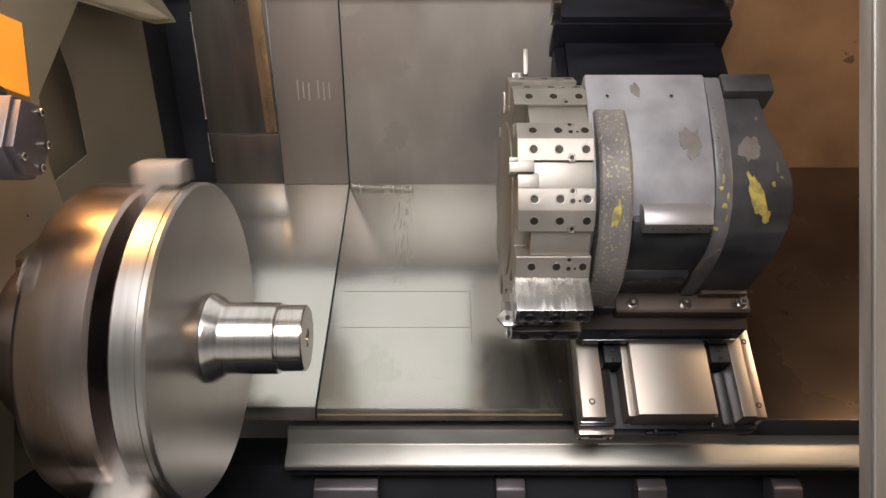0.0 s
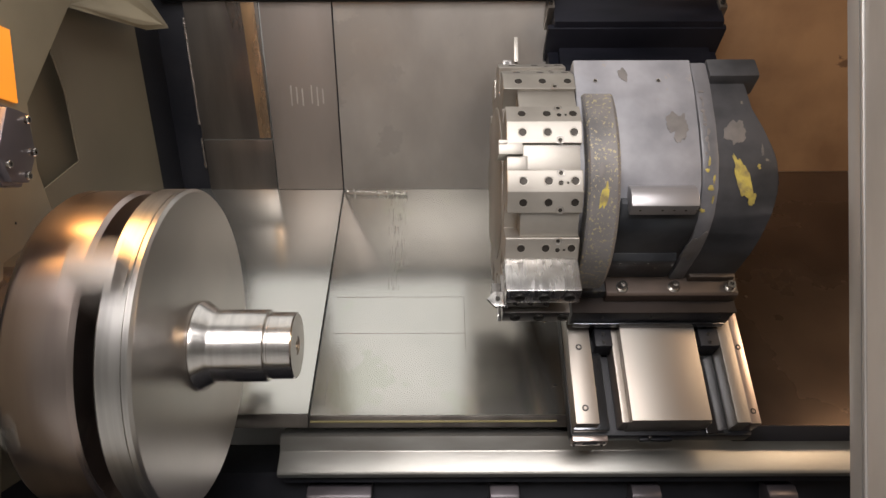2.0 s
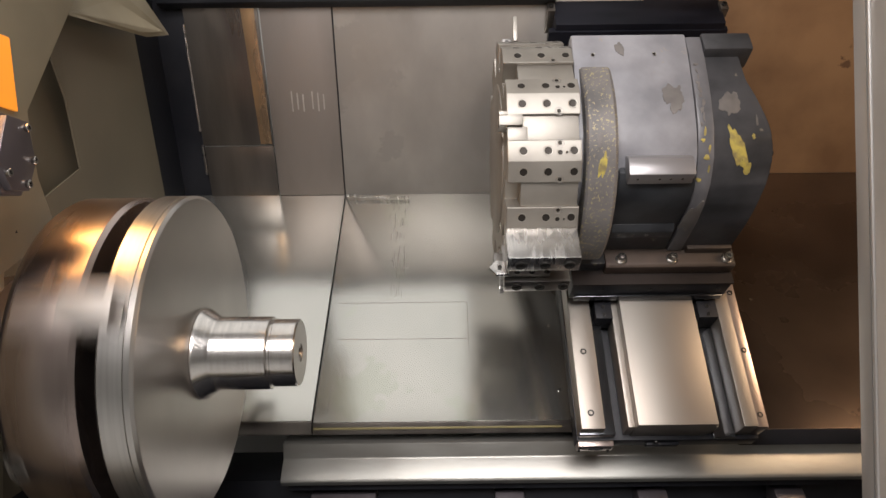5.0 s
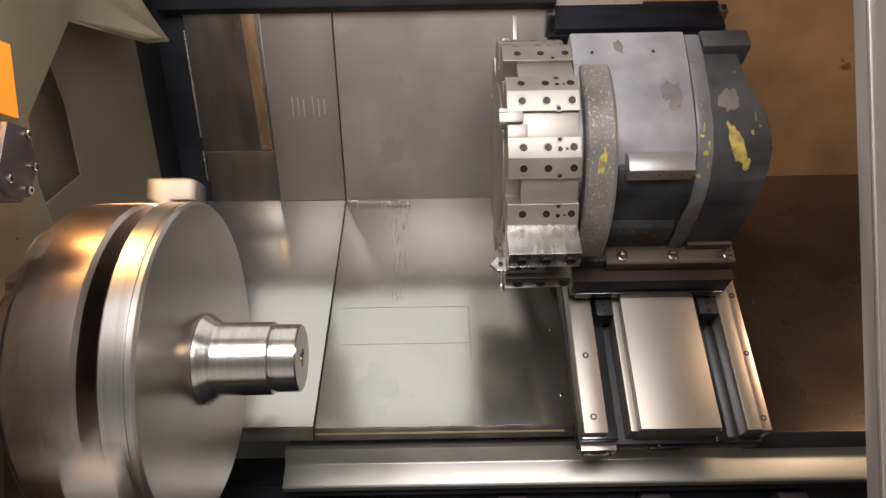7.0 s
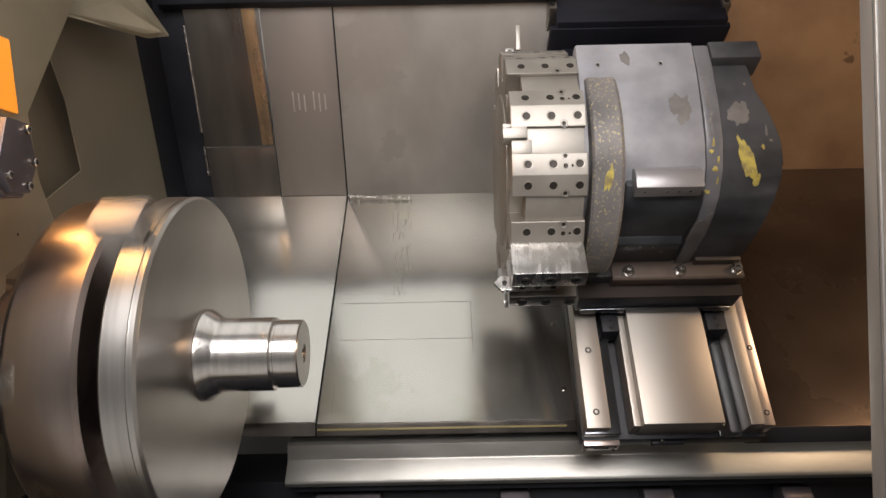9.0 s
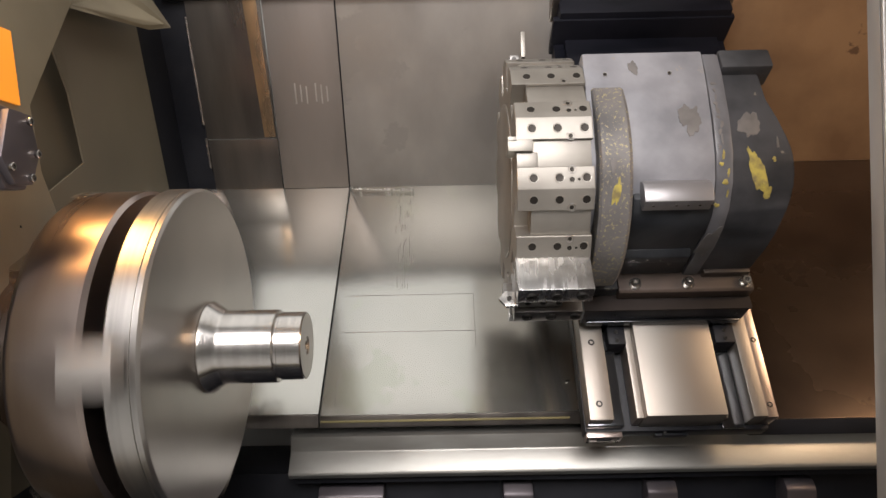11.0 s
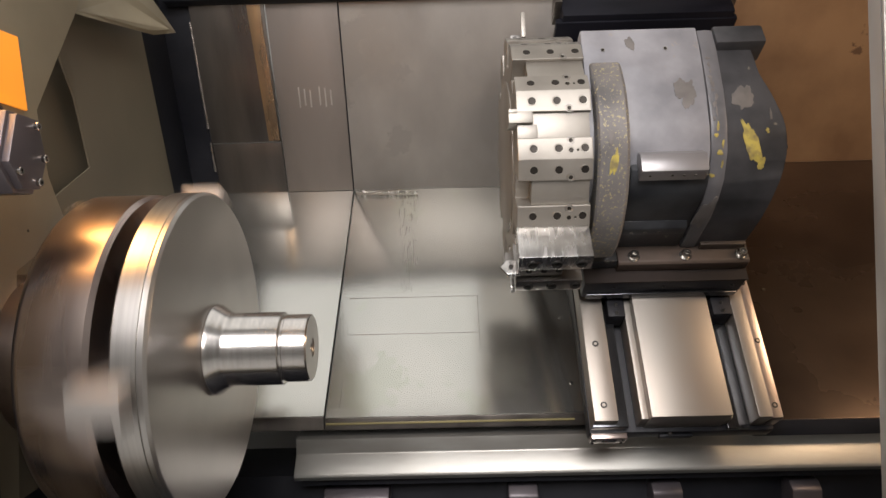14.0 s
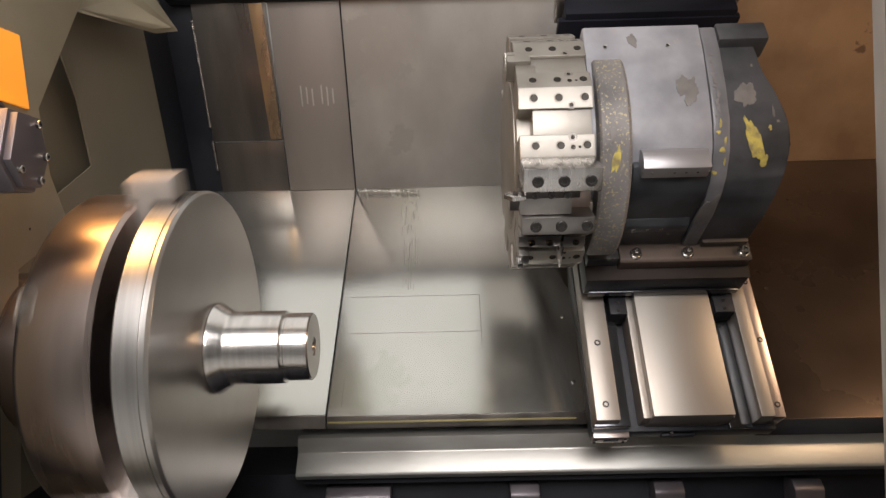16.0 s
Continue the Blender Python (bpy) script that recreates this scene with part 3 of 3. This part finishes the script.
# ---- turret carriage: local origin at the cutting tip ----
carriage = thing("turret_carriage", "dark grey tool turret carriage with chipped enamel", "tool turret", pose(0, 0.0155, 1.1268, 60))
CX = 0.2057                                   # height of the turret axis above the tip, along the slope
part("saddle", box(0.207, 0.452, 0.037, 0.30, -0.176, -0.132, 0.002), BLACK, carriage)
part("saddle_shelf", box(0.206, 0.4535, 0.0355, 0.30, -0.1315, -0.1275, 0.001), SHELF, carriage, "brown shelf plate, darkened for shade")
for x0, x1 in ((0.249, 0.276), (0.413, 0.4435)):
    part("way_wiper", box(x0, x1, 0.006, 0.0368, -0.226, -0.186, 0.002), BLACK, carriage, "black wiper block in the way")
    for y in (0.012, 0.026):
        screw(carriage, pose((x0 + x1) / 2, y, -0.186), 0.003, 0.002)
part("saddle_plate", prism([(0.054, -0.127), (0.054, -0.107), (0.058, -0.104), (0.34, -0.104), (0.34, -0.127)], 0.255, 0.452, 0.0015), PLATE, carriage, "bare brown saddle plate")
part("saddle_plate_end", box(0.207, 0.2545, 0.060, 0.32, -0.127, -0.105, 0.0015), ENAMEL_SHADED, carriage)
part("wiper", box(0.214, 0.446, 0.0325, 0.0365, -0.176, -0.162, 0.001), OILY, carriage, "steel wiper strip")
for x in (0.279, 0.3565, 0.440):
    b = part("washer", rod((x, 0.066, -0.1042), (x, 0.066, -0.1020), 0.0092, 24), CHROME, carriage)
    screw(carriage, pose(x, 0.066, -0.102), 0.0068, 0.009, CHROME)
for x in (0.255, 0.33, 0.435):
    screw(carriage, pose(x, 0.037, -0.147, 90), 0.0025, 0.002)

front = [(0.085, -0.104), (0.085, 0.000), (0.090, 0.030), (0.102, 0.056), (0.122, 0.078), (0.150, 0.094), (0.190, 0.108), (0.245, 0.122), (0.296, 0.130), (0.300, 0.120), (0.300, -0.104)]
part("housing", prism(front, 0.190, 0.350, 0.003), GREY, carriage, "worn blue-grey enamel turret housing")
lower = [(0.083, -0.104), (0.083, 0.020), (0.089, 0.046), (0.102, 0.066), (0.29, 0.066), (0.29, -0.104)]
part("lower_housing", prism(lower, 0.245, 0.3495, 0.003), ENAMEL_SHADED, carriage, "lower housing face, enamel darkened for shade")
rear = [(0.082, -0.104), (0.082, -0.03), (0.088, 0.005), (0.100, 0.036), (0.122, 0.064), (0.155, 0.085), (0.20, 0.100), (0.26, 0.112), (0.296, 0.115), (0.302, 0.105), (0.302, -0.104)]
rib = [(y - 0.003 if y < 0.3 else y, z + 0.012 * min(1, max(0, (z + 0.104) / 0.1))) for y, z in rear]
part("housing_rib", prism(rib, 0.3503, 0.373, 0.004), RIB, carriage, "raised chipped rib round the housing")


def bulged(points, x0, reach, bevel):
    """A profile in the y-z plane, drawn out from x0 to a far side whose reach changes with the height."""
    bm = bmesh.new()
    lo = [bm.verts.new((x0, y, z)) for y, z in points]
    hi = [bm.verts.new((reach(y), y, z)) for y, z in points]
    n = len(points)
    bm.faces.new(lo)
    bmesh.ops.triangulate(bm, faces=[bm.faces.new(hi[::-1])])
    for i in range(n):
        bm.faces.new((lo[i], lo[(i + 1) % n], hi[(i + 1) % n], hi[i]))
    return finish(bm, bevel, 3, 40)


def cover_reach(y):
    return float(np.interp(y, (0.08, 0.11, 0.14, 0.17, 0.20, 0.23, 0.31), (0.446, 0.454, 0.456, 0.451, 0.440, 0.429, 0.419)))


fine_rear = []
for (ya, za), (yb, zb) in zip(rear, rear[1:]):
    fine_rear += [(ya + (yb - ya) * k / 4, za + (zb - za) * k / 4) for k in range(4)]
fine_rear.append(rear[-1])
part("motor_cover", bulged(fine_rear, 0.3733, cover_reach, 0.006), ENAMEL_MID_SHADE, carriage, "motor cover with chipped paint, darkened for shade")
part("pin", rod((0.450, 0.150, 0.045), (0.470, 0.150, 0.045), 0.004, 14), SCREW, carriage)
part("lug", box(0.3735, 0.442, 0.268, 0.300, 0.090, 0.128, 0.004), ENAMEL_MID_SHADE, carriage)
part("pad", prism([(0.088, 0.060), (0.088, 0.081), (0.101, 0.0860), (0.112, 0.0862), (0.121, 0.0800), (0.124, 0.060)], 0.2535, 0.3405, 0.0015), LEDGE_LIT, carriage, "ledge with the light on its top put into its colour")
part("pad_strip", prism([(0.075, -0.055), (0.075, -0.040), (0.082, -0.030), (0.1, -0.030), (0.1, -0.055)], 0.252, 0.3425, 0.0015), ENAMEL_SHADED, carriage, "narrow machined ledge")
part("foot", box(0.378, 0.446, 0.076, 0.088, -0.104, -0.090, 0.002), PLATE, carriage, "worn bare foot of the motor cover")
for x in (0.266, 0.295, 0.31, 0.325, 0.34):
    hole(carriage, pose(x, 0.088, 0.071, 90), 0.0016, "screw_hole")
for x in (0.265, 0.285, 0.305):
    hole(carriage, pose(x, 0.075, -0.048, 90), 0.0016, "screw_hole")
for x in (0.218, 0.303):
    hole(carriage, pose(x, 0.262, 0.1256, 10), 0.0022, "screw_hole")

# guard ring behind the disc
ring = []
for i in range(33):
    a = radians(101.5 - i * (101.5 + 12) / 32)
    ring.append(a)
bm = bmesh.new()
rows = []
for a in ring:
    ca, sa = math.cos(a), math.sin(a)
    rows.append([bm.verts.new((x, CX - r * ca, r * sa - 0.034)) for x, r in ((0.1970, 0.125), (0.1970, 0.160), (0.2000, 0.163), (0.2345, 0.163), (0.2390, 0.159), (0.2390, 0.125))])
for a, b in zip(rows, rows[1:]):
    for i in range(6):
        bm.faces.new((a[i], a[(i + 1) % 6], b[(i + 1) % 6], b[i]))
bm.faces.new(rows[0])
bm.faces.new(rows[-1][::-1])
bmesh.ops.recalc_face_normals(bm, faces=bm.faces)
part("guard_ring", bm, RUSTY, carriage, "chipped ring with yellowed filler")
part("guard_block", box(0.203, 0.240, 0.066, 0.100, -0.085, -0.058, 0.002), CHUCK, carriage, "small steel stop block")


arc = [(CX - 0.163 * math.cos(radians(a)), -0.034 + 0.163 * math.sin(radians(a))) for a in range(-12, 102, 4)]


def flake(profile, x, y, rx, rs, seed, tilt, mat, label):
    """A thin ragged chip of paint that follows a profile: rs along it, rx across, leaning by tilt."""
    rnd = random.Random(seed)
    run, far = [0.0], 0.0
    for (ya, za), (yb, zb) in zip(profile, profile[1:]):
        far += math.hypot(yb - ya, zb - za)
        run.append(far)
    up = next(i for i, (a, b) in enumerate(zip(profile, profile[1:])) if a[0] <= y < b[0])
    mid = run[up] + (run[up + 1] - run[up]) * (y - profile[up][0]) / (profile[up + 1][0] - profile[up][0])
    ys, zs = [p[0] for p in profile], [p[1] for p in profile]
    waves = [(f, rnd.uniform(0, 6.28), 0.34 / f ** 0.75 * rnd.uniform(0.5, 1.3)) for f in (2, 3, 5, 7, 11, 15, 19)]
    bm = bmesh.new()
    rings = []
    n = 48
    for q, lift in ((1.03, -0.0006), (1.0, 0.0007), (0.66, 0.0009), (0.33, 0.0009)):
        ring = []
        for i in range(n):
            a = 2 * math.pi * i / n
            k = q * max(0.25, 1 + sum(h * math.sin(f * a + ph) for f, ph, h in waves))
            along = rs * k * math.sin(a)
            w = mid + along
            py, pz = float(np.interp(w, run, ys)), float(np.interp(w, run, zs))
            qy, qz = float(np.interp(w + 0.001, run, ys)), float(np.interp(w + 0.001, run, zs))
            ty, tz = qy - py, qz - pz
            size = math.hypot(ty, tz) or 1.0
            ring.append(bm.verts.new((x + rx * k * math.cos(a) + tilt * along, py - tz / size * lift, pz + ty / size * lift)))
        rings.append(ring)
    for a, b in zip(rings, rings[1:]):
        for i in range(n):
            bm.faces.new((a[i], a[(i + 1) % n], b[(i + 1) % n], b[i]))
    bm.faces.new(rings[-1])
    bmesh.ops.recalc_face_normals(bm, faces=bm.faces)
    part("paint_flake", bm, mat, carriage, label)


flake(rear, 0.408, 0.138, 0.0080, 0.030, 3, -0.28, FILLER, "yellow filler patch")
flake(rear, 0.421, 0.117, 0.0055, 0.011, 9, -0.1, FILLER, "yellow filler patch")
flake(rear, 0.430, 0.150, 0.0022, 0.003, 5, 0, FILLER, "yellow filler patch")
flake(rear, 0.436, 0.170, 0.0020, 0.006, 6, 0, FILLER_GREY, "bare primer patch")
flake(rear, 0.402, 0.195, 0.0130, 0.018, 7, 0.2, FILLER_GREY, "bare primer patch")
flake(front, 0.322, 0.196, 0.0130, 0.020, 11, 0.1, FILLER_GREY, "bare primer patch")
flake(front, 0.2560, 0.272, 0.0060, 0.010, 12, 0.1, FILLER_GREY, "bare primer patch")
flake(rib, 0.3600, 0.0805, 0.0085, 0.034, 13, 0.15, FILLER_GREY, "scraped paint patch")
flake(arc, 0.2180, 0.0980, 0.0045, 0.017, 21, 0.1, FILLER, "yellow filler patch")
flake(arc, 0.2140, 0.1250, 0.0040, 0.010, 22, 0, FILLER_GREY, "bare primer patch")
for i in range(16):
    rnd = random.Random(40 + i)
    k = i / 15
    flake(rib, 0.3575 + rnd.uniform(-0.004, 0.011) * k, 0.245 - 0.145 * k, rnd.uniform(0.0012, 0.0032), rnd.uniform(0.002, 0.007), 60 + i, 0,
          FILLER if i > 9 else FILLER_GREY, "chipped paint flake")

# ---- the indexing disc, on the carriage; local origin on its axis, station 0 points down the slope ----
disc = part("turret_disc", bmesh.new(), STEEL, carriage, "twelve-station ground steel turret disc", pose(0.003, CX, -0.034, -6))
AP, HW = 0.1700, 0.0172


def disc_profile(depth, ap=AP):
    pts = []
    for k in range(12):
        for t, r in ((-15, None), (-1, ap), (-1, depth), (1, depth), (1, ap)):
            a = radians(30 * k)
            if r is None:
                p = (ap, -ap * math.tan(radians(15)))
            else:
                p = (r, t * HW)
            # radial direction down the slope is -y
            c, s = math.cos(a), math.sin(a)
            rad, tan = p
            pts.append((-(rad * c - tan * s), rad * s + tan * c))
    return pts


dm = prism(disc_profile(AP - 0.036), 0.0895, 0.1855, 0.0008, 1)
join(dm, turned([(0.0862, 0), (0.0862, 0.110), (0.0880, 0.113), (0.0900, 0.113), (0.0900, 0)], 72))
join(dm, turned([(0.182, 0.02), (0.182, 0.135), (0.1890, 0.135), (0.1870, 0.02)], 48))
dm.to_mesh(disc.data)
dm.free()
smooth_by_angle(disc.data)


def station(deg):
    """Space of a station at that angle from the down-slope one: x along the spindle, y along the facet, z outward."""
    a = radians(deg)
    out = Vector((0, -math.cos(a), math.sin(a)))
    along = Vector((0, math.sin(a), math.cos(a)))
    return Matrix((Vector((1, 0, 0)), along, out)).transposed().to_4x4()


floor_mesh = box(0.1080, 0.1833, 0.0003 - HW, HW - 0.0003, AP - 0.040, AP - 0.0045, 0.0006)
slot_floor = part("slot_floor", floor_mesh, STEEL, disc, "", station(0))
for k in range(1, 12):
    again(slot_floor, station(30 * k), disc)
for k in range(12):
    st = station(30 * k)
    for side in (1, -1):
        if k == 0 or (k == 11 and side == 1):
            continue
        for x in (0.1100, 0.1420, 0.1755):
            hole(disc, st @ pose(x, side * 0.0315, AP), 0.0050)
        hole(disc, st @ pose(0.1575, side * 0.0212, AP), 0.0026, "locating_hole")
        if side == -1:
            hole(disc, st @ pose(0.1575, side * 0.0340, AP), 0.0030, "plugged_hole")
            hole(disc, st @ pose(0.1660, side * 0.0338, AP), 0.0016, "dowel_hole")



def ring_mesh(r, w):
    """A fine raised ring round a counterbored hole, in the plane of its mouth."""
    bm = bmesh.new()
    seg = 20
    rings = [[bm.verts.new((q * math.cos(2 * math.pi * k / seg), q * math.sin(2 * math.pi * k / seg), z)) for k in range(seg)]
             for q, z in ((r + w, 0.0), (r + w * 0.7, 0.0004), (r + w * 0.3, 0.0004), (r, 0.0))]
    for a, b in zip(rings, rings[1:]):
        for k in range(seg):
            bm.faces.new((a[k], a[(k + 1) % seg], b[(k + 1) % seg], b[k]))
    bmesh.ops.recalc_face_normals(bm, faces=bm.faces)
    return bm


bore = None
for k in range(1, 12):
    for side in (1, -1):
        if k == 11 and side == 1:
            continue
        m = station(30 * k) @ pose(0.1575, side * 0.0212, AP)
        if bore is None:
            bore = part("counterbore", ring_mesh(0.0045, 0.0012), TOOL, disc, "", m)
        else:
            again(bore, m, disc)

# turning tool in the down-slope station
st = station(0)


def tool_part(name, bm, mat, label=""):
    bm.transform(st)
    return part(name, bm, mat, disc, label)


tool_part("clamp_block", prism([(0.0155, AP - 0.003), (0.0440, AP - 0.003), (0.0450, AP + 0.050), (0.0155, AP + 0.050)], 0.0890, 0.1850, 0.0012), BRIGHT, "bright milled clamping block")
tool_part("wedge", prism([(0.0045, AP), (0.0153, AP), (0.0153, AP + 0.046), (0.0045, AP + 0.042)], 0.0915, 0.1600, 0.0010), TOOL, "grey clamping wedge")
tool_part("tool_shank", box(0.0860, 0.1520, -0.0190, 0.0042, AP - 0.002, AP + 0.036, 0.001), TOOL, "grey turning tool shank")
tool_part("tool_head", prism([(-0.015, AP + 0.012), (-0.013, AP + 0.036), (0.0049, AP + 0.042), (0.0049, AP + 0.012)], 0.0740, 0.0862, 0.0012), TOOL, "turning tool head")
tool_part("shank_seat", box(0.0895, 0.1800, -0.0203, 0.0040, AP - 0.006, AP + 0.010, 0.001), CHUCK, "tool seat")
tool_part("lower_block", prism([(-0.0450, AP - 0.003), (-0.0205, AP - 0.003), (-0.0205, AP + 0.043), (-0.0440, AP + 0.043)], 0.0890, 0.1800, 0.0012), TOOL, "grey lower clamping block")
bm = bmesh.new()
tip = [(0.0695, 0.0440), (0.0790, 0.0555), (0.0960, 0.0545), (0.0960, 0.0345), (0.0790, 0.0325)]
lo = [bm.verts.new((x - 0.003, 0.0050, AP + z - 0.004)) for x, z in tip]
hi = [bm.verts.new((x - 0.003, 0.0105, AP + z - 0.004)) for x, z in tip]
bm.faces.new(lo), bm.faces.new(hi[::-1])
for i in range(5):
    bm.faces.new((lo[i], lo[(i + 1) % 5], hi[(i + 1) % 5], hi[i]))
tool_part("insert", finish(bm, 0.0006), BRIGHT, "pale carbide insert")
tool_part("insert_clamp", rod((0.0805, 0.0100, AP + 0.0405), (0.0805, 0.0125, AP + 0.0405), 0.0032, 16), SCREW, "insert clamp screw")
for x in (0.1065, 0.1385, 0.1710):
    screw(disc, st @ pose(x, 0.029, AP + 0.0492), 0.0072, 0.003)
    screw(disc, st @ pose(x, -0.0325, AP + 0.0422), 0.0072, 0.003)
for x in (0.104, 0.124, 0.144):
    screw(disc, st @ pose(x, 0.0100, AP + 0.0432), 0.0045, 0.002)

# grooving tool in the next station down
st = station(-30)
tool_part("clamp_block", box(0.0890, 0.1450, 0.016, 0.038, AP - 0.003, AP + 0.016, 0.001), TOOL, "short grey clamping block")
tool_part("clamp_block", box(0.1480, 0.1760, 0.016, 0.038, AP - 0.003, AP + 0.018, 0.001), TOOL, "short grey clamping block")
tool_part("tool_shank", box(0.0900, 0.1040, -0.012, 0.010, AP - 0.030, AP + 0.026, 0.001), TOOL, "radial tool shank")
tool_part("insert", box(0.0885, 0.0950, -0.004, 0.006, AP + 0.0255, AP + 0.036, 0.0006), BRIGHT, "pale carbide insert")
tool_part("shim", box(0.1455, 0.1475, -0.016, 0.030, AP - 0.003, AP + 0.030, 0.0004), BRIGHT, "thin bright shim")
for x in (0.1065, 0.1300, 0.1650):
    screw(disc, st @ pose(x, 0.027, AP + 0.0155), 0.0045, 0.002)

# short stop in a front station
st = station(60)
tool_part("stop_block", box(0.0790, 0.1100, 0.0020, 0.0172, AP - 0.030, AP + 0.0040, 0.0010), STEEL, "bright stop block in its slot")
tool_part("stop_lip", box(0.0790, 0.0900, 0.0150, 0.0205, AP - 0.004, AP + 0.0050, 0.0006), STEEL, "lip of the stop block")
tool_part("stop_base", box(0.0900, 0.1160, -0.0171, 0.0018, AP - 0.035, AP - 0.002, 0.0010), STEEL, "pale filler block")

# radial tool with an upright blade
for deg, blade in ((150, 0.030), (180, 0.012)):
    st = station(deg)
    tool_part("tool_base", box(0.0990, 0.1200, -0.013, 0.013, AP - 0.030, AP + 0.006, 0.001), TOOL, "radial tool holder")
    tool_part("tool_neck", box(0.1010, 0.1160, -0.008, 0.008, AP + 0.0055, AP + 0.022, 0.002), TOOL, "neck of the radial tool")
    tool_part("insert", box(0.1190, 0.1255, -0.004, 0.004, AP + 0.020, AP + 0.030 + blade, 0.0006), STEEL, "upright bright blade")
    tool_part("clamp_screw", rod((0.1075, -0.0095, AP + 0.015), (0.1075, 0.0095, AP + 0.015), 0.0036, 16), SCREW)


# ---- movement ----
FEED = [(0.0, 0.0309), (0.5, 0.0395), (1.0, 0.0491), (1.5, 0.0580), (2.0, 0.0674), (2.5, 0.0760), (3.0, 0.0843), (3.5, 0.0933), (4.0, 0.1025),
        (5.0, 0.1213), (6.0, 0.1405), (6.25, 0.1437), (6.5, 0.1405), (7.0, 0.1328), (7.5, 0.1235), (8.0, 0.1136), (8.5, 0.1046), (9.0, 0.0962),
        (10.0, 0.0792), (11.0, 0.0620), (11.25, 0.0593), (11.5, 0.0624), (12.0, 0.0714), (12.5, 0.0819), (13.0, 0.0925), (13.5, 0.1020),
        (14.0, 0.1106), (14.2, 0.1128), (14.5, 0.1131), (15.5, 0.1129), (16.0, 0.1129)]
INDEX = [(0.0, 0.0), (15.6, 0.0), (15.7, 0.0), (15.8, -10.5), (15.9, -23.0), (15.967, -29.6), (16.0, -30.0)]
PHASE, RATE = 16.0, -517.15


def motions():
    walk(carriage, [(t, pose(0, 0.5 * a, 1.1 + 0.8660 * a, 60)) for t, a in FEED])
    walk(disc, [(t, pose(0.003, CX, -0.034, a - 6)) for t, a in INDEX])
    walk(spindle, [(k / 10, pose(0, 0, 1.1, PHASE + RATE * k / 10)) for k in range(161)])


motions()
